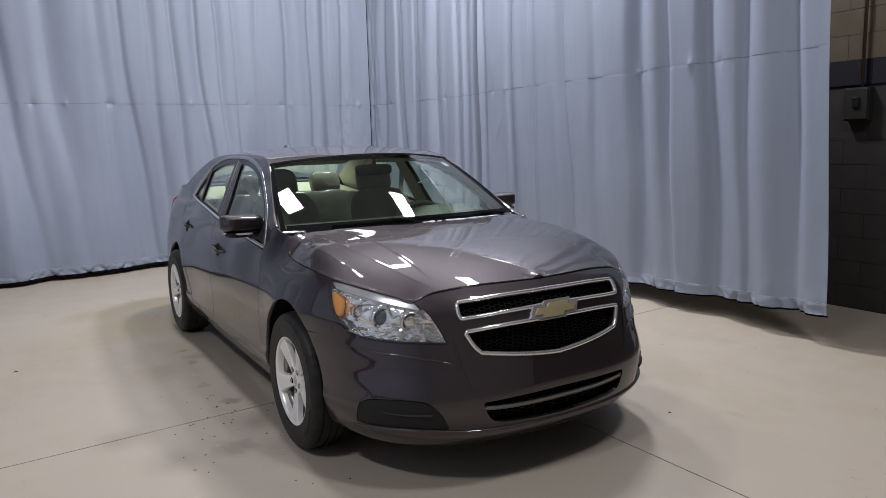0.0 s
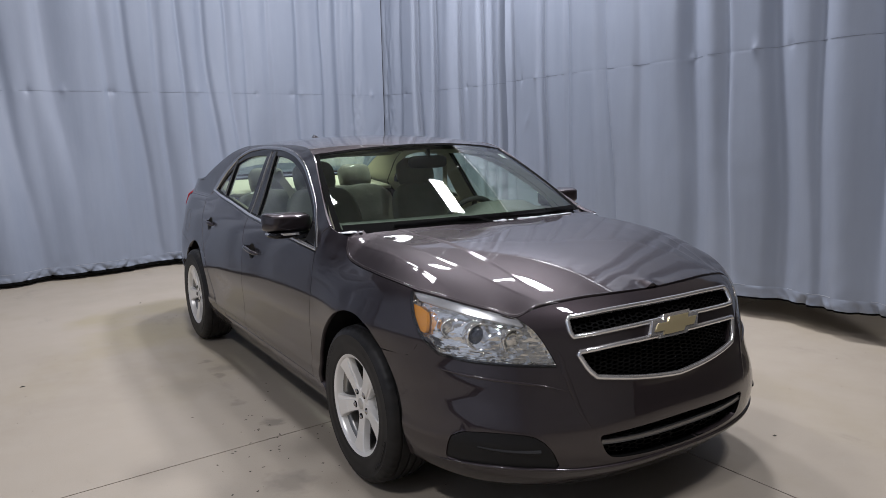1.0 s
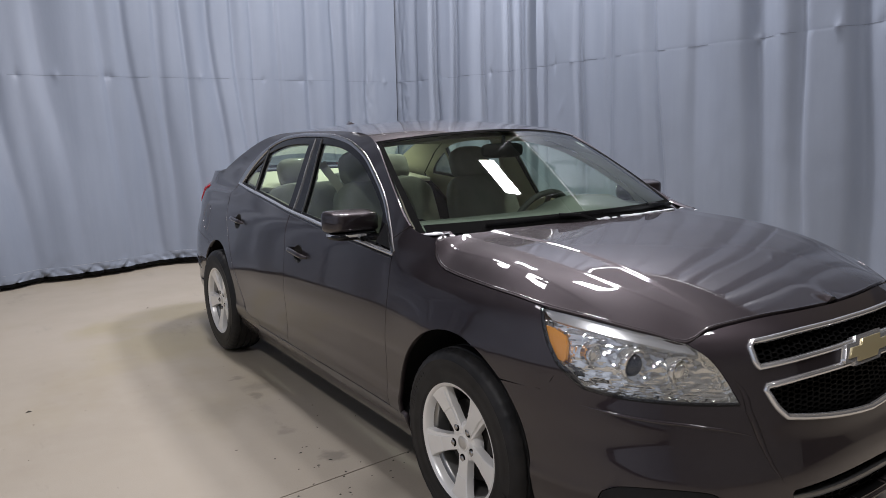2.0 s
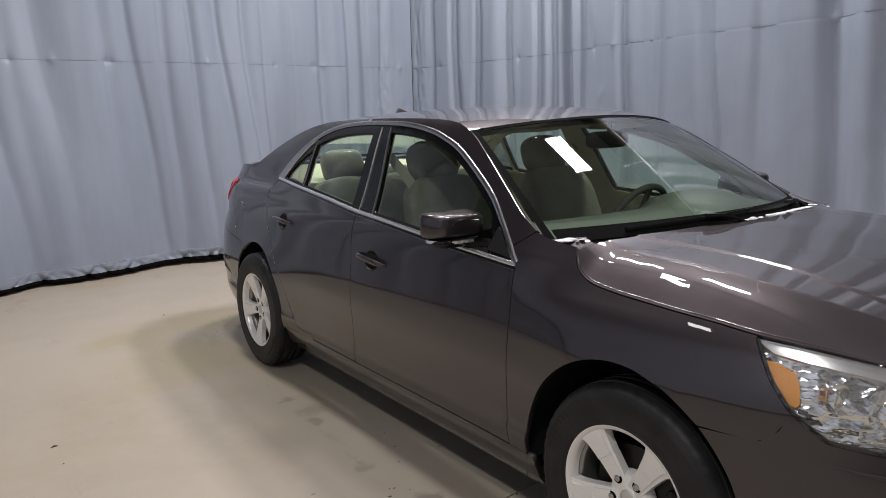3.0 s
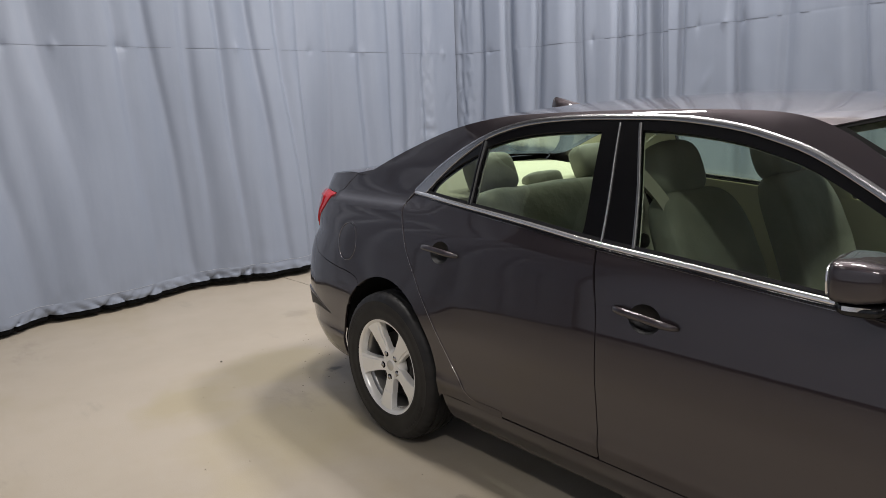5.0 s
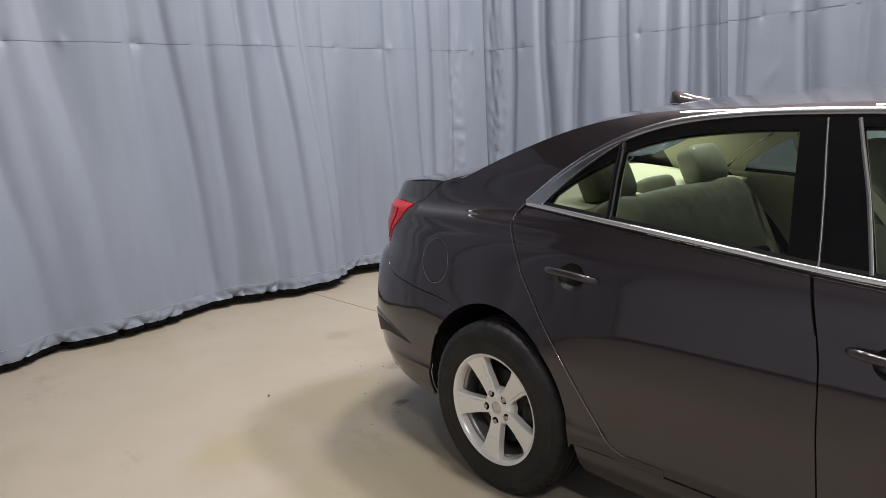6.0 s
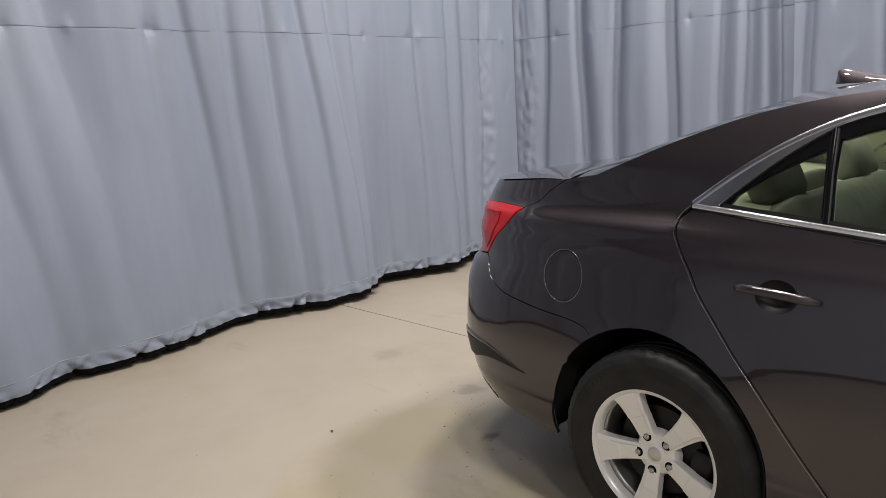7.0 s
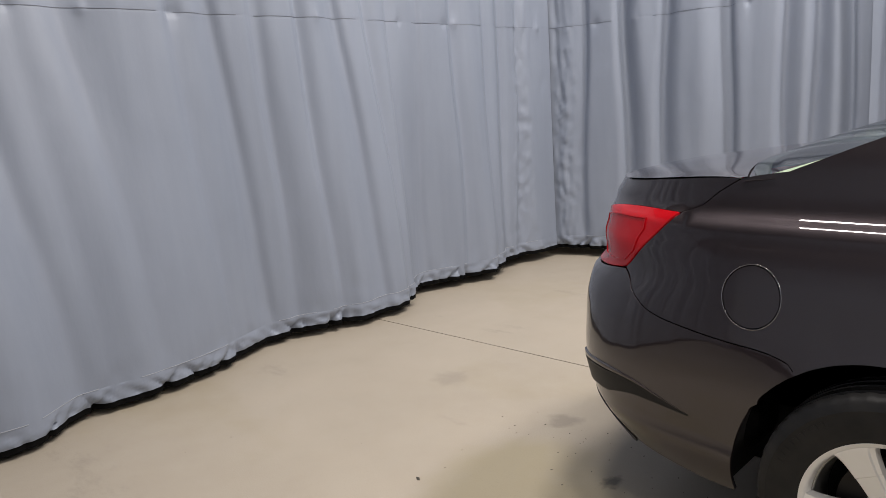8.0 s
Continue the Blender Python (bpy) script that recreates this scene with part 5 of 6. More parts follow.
skin_strip("belt_trim", spline2(DLO_LOW, 8), 0.017, 0.005, M_CHROME, car, label="bright belt moulding")
skin_strip("belt_seal", [(a, z - 0.0125) for a, z in spline2(DLO_LOW, 8)], 0.006, 0.0016, M_GLOSSBLACK, car)
# a pale strip paints in a second highlight under the belt moulding
skin_strip("belt_glint", [(a, z - 0.0185) for a, z in spline2(DLO_LOW, 8) if a < 0.9], 0.0030, 0.0022, M_GLINT, car)
skin_strip("roof_trim", [(a, z + 0.004) for a, z in spline2(DLO_TOP, 8)], 0.024, 0.005, M_BRIGHT, car, label="bright upper window moulding")
dtop = [p for p in spline2(DLO_TOP, 10) if p[0] > 0.93]
inner_edge = [(a - 0.5 * w, z - w) for (a, z), w in zip(dtop, np.linspace(0.003, 0.050, len(dtop))) if z - w > zlow(min(a - 0.5 * w, 1.33)) + 0.006]
corner = path2([tuple(p) for p in dtop], [(1.334, 1.103), (inner_edge[-1][0] + 0.012, zlow(inner_edge[-1][0]) + 0.005)], inner_edge[::-1])
panel("trim_corner", corner, M_BRIGHT, car, step=0.03, lift=0.0035, depth=0.01)
skin_strip("pane_divider", [(0.952, 1.078), (0.966, 1.2), (0.974, 1.318)], 0.013, 0.003, M_GLOSSBLACK, car)
skin_strip("divider_edge", [(0.944, 1.078), (0.957, 1.2), (0.965, 1.318)], 0.003, 0.003, M_SATIN, car)
skin_strip("pillar_edge", [(0.258, 1.378), (0.20, 1.2), (0.150, 1.006)], 0.010, 0.002, M_SATIN, car)
# satin strip painting in the highlight at the gap between the doors
skin_strip("door_gap_glint", [(0.338, 1.380), (0.305, 1.2), (0.275, 1.012)], 0.005, 0.0022, M_SATIN, car)
skin_strip("glass_seal", [(a, z + 0.014) for a, z in spline2(DLO_LOW, 8) if -0.7 < a < 1.26], 0.010, 0.0, M_BLACK, car, base=-0.01)

# --- door handles ---
for (ac, zc), doors, tilt in ((CUP_F, FD, 0.092), (CUP_R, RD, 0.05)):
    lp = oval(ac, zc + 0.003, 0.057, 0.044)
    for side, door in ((-1, doors[0]), (1, doors[1])):
        V, F, k = [], [], 28
        c = np.array([at_y(ac, zc), zc])
        for r in (1.0, 0.85, 0.6, 0.3):
            q = c + (lp - c) * r
            P = skin(q[:, 0], q[:, 1]) - normals_of(skin, q) * 0.030 * (1 - r ** 3)
            V += list(P)
        V.append(skin(c[0], c[1]) - normals_of(skin, c[None])[0] * 0.030)
        for j in range(3):
            F += [(j * k + i, j * k + (i + 1) % k, (j + 1) * k + (i + 1) % k, (j + 1) * k + i) for i in range(k)]
        F += [(3 * k + i, 3 * k + (i + 1) % k, 4 * k) for i in range(k)]
        V = np.array(V)
        if side == 1:
            V = V * np.array([-1, 1, 1])
        # the bowl is coloured black to deepen the shade inside the recess
        mesh_of("handle_cup", V, F, M_BLACK, door, True)
        t = np.linspace(-1, 1, 25)
        q = np.stack([ac + 0.117 * t, zc + 0.008 + tilt * 0.117 * t + 0.002 * (1 - t * t)], -1)
        P, Nn = skin(q[:, 0], q[:, 1]), normals_of(skin, q)
        lift = 0.004 + 0.026 * np.clip(1 - np.abs(t) ** 5, 0, 1)
        P = P + Nn * lift[:, None]
        w, h = 0.0115, 0.006
        prof = [(-w, -h * 0.4), (-w * 0.9, h * 0.3), (-w * 0.35, h), (w * 0.5, h), (w * 0.95, h * 0.25), (w, -h * 0.4), (w * 0.6, -h), (-w * 0.6, -h)]
        sweep("door_handle", P, Nn, prof, M_PAINT, door, mirror=side == 1, taper=0.45 + 0.55 * np.clip(1 - np.abs(t) ** 8, 0, 1))

# --- front: grille, badge, lamps ---
for nm, lp, d in (("grille_backing", h1, 0.05), ("grille_backing", h2, 0.05), ("intake_backing", h3, 0.07)):
    panel(nm, lp, M_DARK, car, both=False, step=0.05, lift=-d, depth=-d)


def honeycomb(name, loop, cell, lift, material):
    """Six-sided grille cells over a loop on the nose, as thin bars with depth."""
    lo, hi = loop.min(0), loop.max(0)
    V, F = [], []
    dx, dy = cell * 1.5, cell * math.sqrt(3) / 2
    seen = set()
    segs = []
    i = 0
    x = lo[0]
    while x < hi[0] + dx:
        y = lo[1] + (dy if i % 2 else 0)
        while y < hi[1] + 2 * dy:
            cs = [(x + cell * 1.25 * math.cos(math.pi / 3 * k), y + cell * 0.8 * math.sin(math.pi / 3 * k)) for k in range(6)]
            for k in range(6):
                a, b = cs[k], cs[(k + 1) % 6]
                key = (round((a[0] + b[0]) * 2000), round((a[1] + b[1]) * 2000))
                if key not in seen:
                    seen.add(key)
                    segs.append((a, b))
            y += 2 * dy * 0.8
        x += dx * 1.25
        i += 1
    mids = np.array([((a[0] + b[0]) / 2, (a[1] + b[1]) / 2) for a, b in segs])
    for (a, b), ok in zip(segs, inside(loop, mids)):
        if not ok:
            continue
        q = np.array([a, b])
        P, Nn = skin(q[:, 0], q[:, 1]), normals_of(skin, q)
        t = P[1] - P[0]
        k = len(V)
        for e in (0, 1):
            s = np.cross(Nn[e], t)
            s = s / max(np.linalg.norm(s), 1e-9) * 0.0022
            for l, sg in ((lift, -1), (lift, 1), (lift - 0.016, 1), (lift - 0.016, -1)):
                V.append(P[e] + Nn[e] * l + s * sg)
        F += [(k, k + 1, k + 5, k + 4), (k + 1, k + 2, k + 6, k + 5), (k + 2, k + 3, k + 7, k + 6), (k + 3, k, k + 4, k + 7)]
    return tagged(mesh_of(name, V, F, material, car), kind="stuff")


honeycomb("grille_mesh", h1, 0.0105, -0.024, M_MESH)
honeycomb("grille_mesh", h2, 0.0105, -0.024, M_MESH)
honeycomb("intake_mesh", h3, 0.0125, -0.035, M_MESH)
skin_strip("grille_surround", h1, 0.018, 0.011, M_CHROME, car, both=False, closed=True, label="chrome upper grille surround", step=0.02)
skin_strip("grille_surround", h2, 0.019, 0.010, M_CHROME, car, both=False, closed=True, label="chrome lower grille surround", step=0.02)
bar = [(a, 0.352 - 0.012 * ((a - CF) / 0.235) ** 2 * -1) for a in np.linspace(-2.337, 2 * CF + 2.337, 30)]
skin_strip("intake_bar", bar, 0.016, -0.004, M_BAR, car, both=False, base=-0.03)

# badge: a plain gold cross-bar shape with a bright rim
def badge_loop(g):
    w, h, b, t, sl = 0.054 + g, 0.013 + g, 0.022 + g * 0.9, 0.027 + g, 0.008
    pts = [(-w - sl * 0.5, -h), (-b - sl, -h), (-b - sl * 1.6, -t), (b - sl * 1.2, -t), (b - sl * 0.4, -h), (w - sl * 1.2, -h), (w + sl * 0.5, h), (b + sl, h), (b + sl * 1.6, t), (-b + sl * 1.2, t), (-b + sl * 0.4, h), (-w + sl * 1.2, h)]
    return np.array([(CF - x * 1.20, 0.727 + z) for x, z in pts])


panel("badge_rim", badge_loop(0.011), M_CHROME, car, both=False, step=0.02, lift=0.016, depth=0.03)
panel("badge", badge_loop(0.0), M_GOLD, car, both=False, step=0.02, lift=0.020, depth=0.006, label="plain gold badge")

for sd in (0, 1):
    fl = FOG
    fl = np.asarray(FOG).mean(0) + (np.asarray(FOG) - np.asarray(FOG).mean(0)) * np.array([0.984, 0.95])
    V, F, N = sheet_data(fl, step=0.04, depth=0.025, lift=-0.004)
    if sd:
        V, F, N = mirrored(V, F, N)
    fb = finish("fog_bezel", V, F, N, [M_BLACK], car, label="black fog lamp blank")
    q = np.array([(-1.90, 0.352), (-1.97, 0.347), (-2.05, 0.345), (-2.13, 0.346)])
    q = along(spline2(q), 0.02)[0]
    P, Nn = skin(q[:, 0], q[:, 1]), normals_of(skin, q)
    sweep("fog_fin", P - Nn * 0.005, Nn, [(-0.010, -0.010), (-0.008, 0.004), (0.002, 0.010), (0.014, -0.010)], M_BLACK, fb, mirror=bool(sd), taper=np.linspace(0.4, 1, len(P)))

HEAD = path2(HL_EDGE, HL_LOW, HL_TOP)
AMB = path2([(-1.672, 0.826), (-1.700, 0.822), (-1.738, 0.806)], [(-1.743, 0.78), (-1.742, 0.738)], [(-1.735, 0.730), (-1.712, 0.742), (-1.684, 0.785)])
for sd in (0, 1):
    V, F, N = sheet_data(HEAD, step=0.022, depth=-0.034, lift=-0.036)
    if sd:
        V, F, N = mirrored(V, F, N)
    hl = finish("headlamp", V, F, N, [M_REFL], car, label="clear headlamp with a bright rippled reflector and an amber corner")

    def lamp_panel(nm, lp, m, lift, depth=0.0, step=0.03):
        V, F, N = sheet_data(lp, step=step, depth=depth, lift=lift)
        if sd:
            V, F, N = mirrored(V, F, N)
        return finish(nm, V, F, N, [m], hl)

    lamp_panel("lens", HEAD, M_LENS, 0.002, 0.004)
    lamp_panel("amber_reflector", AMB, M_AMBER, -0.010, 0.02)
    # chrome brow along the top edge, step facets along the foot
    brow = path2(HL_TOP, [(-2.073, 0.800), (-2.095, 0.778)], [(-2.09, 0.776), (-1.99, 0.795), (-1.866, 0.818), (-1.77, 0.832), (-1.70, 0.842)])
    lamp_panel("brow", brow, M_BROW, -0.012, 0.03)
    for k in range(5):
        z0 = 0.652 + 0.011 * k
        a0, a1 = -1.84 - 0.012 * k + 0.03 * (k > 2), -2.165 + 0.006 * k
        lamp_panel("rib", path2([(a0, z0 + 0.004), (a1, z0 - 0.004)], [(a1, z0 + 0.002), (a0, z0 + 0.010)]), M_REFL, -0.022 - 0.003 * k, 0.03, 0.04)
    for (ac, zc, rr, kind) in ((-1.925, 0.742, 0.050, 0), (-2.050, 0.728, 0.046, 1), (-1.815, 0.765, 0.036, 1)):
        q = np.array([[ac, zc]])
        P, Nn = skin(q[:, 0], q[:, 1])[0], normals_of(skin, q)[0]
        fwd = Vector((-0.12, -0.99, 0.0)).normalized()
        rot = Vector((-1, 0, 0)).rotation_difference(fwd).to_matrix().to_4x4()
        c = Vector(P - Nn * (0.045 if kind == 0 else 0.040))
        ring = lathe([(rr, 0.02), (rr, -0.018), (rr * 0.9, -0.022), (rr * 0.82, -0.010), (rr * 0.66, 0.012), (rr * 0.66, 0.02)], 32)
        bmesh.ops.transform(ring, matrix=Matrix.Translation(c) @ rot, verts=ring.verts)
        ball = pillow((0, 0, 0), (rr * 0.5, rr * 0.68, rr * 0.68), 1, 1, 20, 12)
        bmesh.ops.transform(ball, matrix=Matrix.Translation(c) @ rot, verts=ball.verts)
        if sd:
            for b in (ring, ball):
                bmesh.ops.scale(b, vec=(-1, 1, 1), verts=b.verts)
                bmesh.ops.reverse_faces(b, faces=b.faces)
        part("bezel", ring, M_REFL, hl, smooth=True)
        part("projector" if kind == 0 else "bulb_shield", ball, M_BULB if kind == 0 else M_REFL, hl, smooth=True)

# pressed edges of the bumper: under the lamp, from its tip down, and along the lip
skin_strip("bumper_edge", [(-1.77, 0.612), (-1.914, 0.596), (-2.034, 0.587), (-2.137, 0.573), (-2.197, 0.558), (-2.233, 0.543)], 0.010, 0.0045, M_PAINT, car, base=-0.002, taper=(0.1, 1, 1, 1, 0.8, 0.1))
skin_strip("bumper_edge", [(-2.178, 0.705), (-2.205, 0.667), (-2.208, 0.625), (-2.225, 0.585), (-2.238, 0.545), (-2.262, 0.48), (-2.30, 0.415)], 0.018, 0.0035, M_PAINT, car, base=-0.002, taper=(0.1, 1, 1, 1, 0.8, 0.5, 0.1))
skin_strip("bumper_lip", [(-1.71, 0.268), (-1.824, 0.276), (-1.96, 0.280), (-2.12, 0.278), (-2.25, 0.268), (-2.40, 0.262), (CF, 0.260)], 0.014, 0.007, M_PAINT, car, base=-0.004, taper=(0.1, 0.8, 1, 1, 1, 1, 1))
skin_strip("lamp_seal", HL_LOW, 0.010, 0.002, M_BLACK, car, base=-0.006)
# pale strips paint glints on rear door and filler flap; paint-coloured ridge along the shoulder
skin_strip("door_glint", [(a + 0.008, z) for a, z in spline2(REAR_CUT, 6)], 0.0026, 0.0010, M_GLINT, car, base=-0.002)
skin_strip("shoulder_line", [(1.36, 1.052), (1.50, 1.058), (1.68, 1.062), (1.84, 1.062)], 0.006, 0.0014, M_PAINT, car, base=-0.002, taper=(0.2, 1, 1, 0.3))
skin_strip("flap_glint", oval(*FUEL, 0.082, 0.088, 40), 0.0026, 0.0012, M_GLINT, car, base=-0.002, closed=True, step=0.02)
skin_strip("sill_filler", [(0.66, SILL_Z + 0.014), (0.74, SILL_Z + 0.014), (0.84, SILL_Z + 0.014)], 0.030, 0.0010, M_PAINT, car, base=-0.004)
# tail lamps
TAIL = path2([(1.885, 1.053), (2.05, 1.059), (2.25, 1.049), (2.50, 1.022)], [(2.527, 0.86), (2.50, 0.830)], [(2.35, 0.839), (2.262, 0.848), (2.16, 0.862), (2.12, 0.870)], [(2.12, 0.870), (2.063, 0.908), (1.971, 0.970), (1.885, 1.053)])
panel("tail_lamp", TAIL, M_RED, car, step=0.025, lift=0.004, depth=0.03, label="red tail lamp")
INNER = path2([(2.00, 1.030), (2.2, 1.028), (2.40, 1.010)], [(2.42, 0.90), (2.35, 0.875)], [(2.2, 0.880), (2.12, 0.892)], [(2.05, 0.93), (2.00, 1.0)])
skin_strip("lens_rib", INNER, 0.006, 0.008, M_RED, car, closed=True, base=0.0, step=0.02)

# --- mirrors ---
for sd in (-1, 1):
    def mshape(p):
        k = p.y / 0.065
        return (p.x * (1 - 0.10 * max(0, -k)) , p.y, p.z * (1 - 0.22 * max(0, -k)) + (0.010 if p.z > 0 else 0.012) * (-p.x * -sd / 0.1) * 0.4)
    ox, oy, oz = (0.060, -0.050, 0.026) if sd == 1 else (-0.034, 0.0, -0.003)
    mc = (sd * 0.832 + ox, -0.535 + oy, 1.036 + oz)
    mm = sharp(part("mirror", pillow(mc, (0.122, 0.066, 0.050), 0.34, 0.34, 36, 22, mshape, Matrix.Rotation(radians(-sd * 10), 3, "Z")), M_PAINT, car, "body-coloured door mirror", True), 60)
    part("mirror_base", pillow((sd * 0.830 + ox, -0.540 + oy, 0.980 + oz), (0.112, 0.062, 0.020), 0.6, 0.6, 28, 12, None, Matrix.Rotation(radians(-sd * 10), 3, "Z")), M_GLOSSBLACK, mm, smooth=True)
    skp = along(spline2([(sd * 0.80 + ox, -0.55 + oy, 0.972 + oz), (sd * 0.785, -0.66, 0.972), (sd * 0.79, -0.78, 0.968)]), 0.02)[0]
    sweep("mirror_arm", skp, np.tile((0.0, 0.0, 1.0), (len(skp), 1)), [(-0.030, -0.012), (-0.030, 0.006), (0, 0.014), (0.030, 0.006), (0.030, -0.012)], M_GLOSSBLACK, mm)
    part("mirror_glass", pillow((sd * 0.832 + ox, -0.466 + oy, 1.034 + oz), (0.098, 0.006, 0.038), 0.4, 0.5, 24, 10, None, Matrix.Rotation(radians(-sd * 10), 3, "Z")), M_CHROME, mm, smooth=True)
    sl = [(sd * 0.946, -0.535, 0.986), (sd * 0.932, -0.575, 0.985), (sd * 0.89, -0.604, 0.984), (sd * 0.80, -0.612, 0.984)]
    sweep("mirror_strip", np.array(sl) + np.array([ox, oy, oz]), np.tile((-0.0, -1.0, 0.0), (4, 1)), [(-0.005, -0.01), (-0.005, 0.004), (0.005, 0.004), (0.005, -0.01)], M_CHROME, mm)
sail = path2([(-0.838, 0.945), (-0.72, 0.955), (-0.69, 0.958)], [(-0.69, 0.96), (-0.70, 1.03)], [(-0.705, 1.035), (-0.78, 0.975)])
panel("mirror_sail", sail, M_BLACK, car, lift=0.002, depth=0.008, step=0.03)

# --- roof fin, cowl, wipers ---
def fin_bm():
    bm = bmesh.new()
    st = [(0.0, 0.008, 0.003), (0.03, 0.020, 0.012), (0.08, 0.028, 0.024), (0.13, 0.030, 0.038), (0.160, 0.024, 0.045), (0.172, 0.016, 0.041), (0.176, 0.014, 0.0)]
    rows = []
    for y, w, h in st:
        rows.append([bm.verts.new((x, y, z)) for x, z in ((-w, 0), (-w * 0.8, h * 0.45), (-w * 0.22, h * 0.93), (0, h), (w * 0.22, h * 0.93), (w * 0.8, h * 0.45), (w, 0))])
    for a, b in zip(rows[:-1], rows[1:]):
        for j in range(6):
            bm.faces.new((a[j], a[j + 1], b[j + 1], b[j]))
    bmesh.ops.recalc_face_normals(bm, faces=bm.faces)
    bmesh.ops.scale(bm, vec=(1.15, 1.2, 1.12), verts=bm.verts)
    bmesh.ops.translate(bm, vec=(0, 0.985, 1.4345), verts=bm.verts)
    return bm


sharp(part("roof_antenna", fin_bm(), M_PAINT, car, "small shark-fin aerial", True), 50)


for v0 in (0.004, 0.996):
    u = np.linspace(0.04, 0.99, 60)
    P = hood(u, np.full(60, v0))
    sweep("bonnet_edge", P, np.tile((-0.5 if v0 < 0.5 else 0.5, 0.0, 0.86), (60, 1)), [(-0.003, -0.003), (-0.002, 0.0004), (0.0, 0.0011), (0.002, 0.0004), (0.003, -0.003)], M_PAINT, car)


def rear_sill(u, v):
    """The body under the foot of the rear window, between the glass and the boot lid."""
    A = backlight(np.full_like(v, 0.92), v) - np.array([0, 0, 0.010])
    B = deck(np.full_like(v, 0.10), v) - np.array([0, 0, 0.010])
    P = A * (1 - u)[:, None] + B * u[:, None]
    P[:, 0] *= 1.03
    return P


patch("rear_sill", rear_sill, 6, 40, M_PAINT, car)


def cowl(u, v):
    A = hood(np.full_like(v, 0.995), v) - np.array([0, 0, 0.012])
    B = windscreen(np.full_like(v, 0.03), v) - np.array([0, 0.0, 0.006])
    return A * (1 - u)[:, None] + B * u[:, None] - np.stack([0 * u, 0 * u, 0.014 * np.sin(np.pi * u)], -1)


patch("cowl", lambda u, v: cowl(u, 0.075 + 0.85 * v), 8, 50, M_DARK, car)
for v0 in (0.0, 0.926):
    patch("cowl_corner", lambda u, v: cowl(u, v0 + 0.074 * v), 8, 8, M_PAINT, car, lift=0.006)


def border(u0, u1, v0, v1):
    """A strip of the black band printed round the windscreen."""
    patch("windscreen_border", lambda u, v: windscreen(u0 + (u1 - u0) * u, v0 + (v1 - v0) * v), 10, 40, M_DARK, car, lift=0.0015)


border(0.0, 0.085, 0.02, 0.965)
border(0.975, 1.0, 0.0, 1.0)
border(0.0, 0.975, 0.0, 0.016)
border(0.0, 0.975, 0.968, 1.0)


def wiper(s0, s1, u0, u1, px, py):
    """A wiper resting low on the windscreen, from v = s0 to s1, with its arm to a pivot on the cowl."""
    v = np.linspace(s0, s1, 24)
    u = np.linspace(u0, u1, 24)
    P = windscreen(u, v)
    e = 0.01
    N = np.cross(windscreen(u, v + e) - windscreen(u, v - e), windscreen(u + e, v) - windscreen(u - e, v))
    N /= np.linalg.norm(N, axis=1)[:, None]
    N = N * np.sign(N[:, 2:3])
    sweep("wiper_blade", P + N * 0.008, N, [(-0.006, -0.008), (-0.006, 0.004), (0, 0.010), (0.006, 0.004), (0.006, -0.008)], M_BLACK, car)
    mid = P[12] + N[12] * 0.022
    piv = np.array([px, py, 1.014])
    arm = along(spline2([piv, (piv + mid) / 2 + np.array([0, 0, 0.014]), mid]), 0.02)[0]
    sweep("wiper_arm", arm, np.tile((0, 0, 1.0), (len(arm), 1)), [(-0.008, -0.004), (-0.006, 0.006), (0.006, 0.006), (0.008, -0.004)], M_BLACK, car)


wiper(0.16, 0.55, 0.035, 0.06, -0.02, -1.175)
wiper(0.52, 0.93, 0.055, 0.035, 0.58, -1.06)

# --- cabin ---
def trim_panel(nm, loop, m, lift, holes=()):
    for sd in (0, 1):
        V, F, N = sheet_data(loop, step=0.06, depth=0, lift=lift, holes=holes)
        if sd:
            V, F, N = mirrored(V, F, N)
        finish(nm, V, [f[::-1] for f in F], -N, [m], car)


trim_panel("door_card", path2(span(-0.84, 1.30, zlow, 0.022, 30), [(1.1, 0.8), (0.9, 0.5), (0.8, 0.33), (-0.84, 0.33)]), M_CARD, -0.055)
pil_out = path2(PILLAR_TOP[1:-1], [(1.60, 1.10), (1.36, 1.06)], [(a + 0.01 if a > 1 else a, z + 0.004) for a, z in DLO_TOP[::-1][:-1]], [(-0.85, 0.96)])
trim_panel("pillar_trim", pil_out, M_LINER, -0.03)
trim_panel("centre_pillar_trim", path2([(0.16, 1.0), (0.35, 1.03)], [(0.40, 1.37), (0.26, 1.37)]), M_LINER, -0.035)
trim_panel("window_lining", frame_loop, M_LINER, -0.030, (PANE_F, PANE_R, PANE_Q))
patch("headliner", roof, 20, 30, M_LINER, car, lift=-0.035)


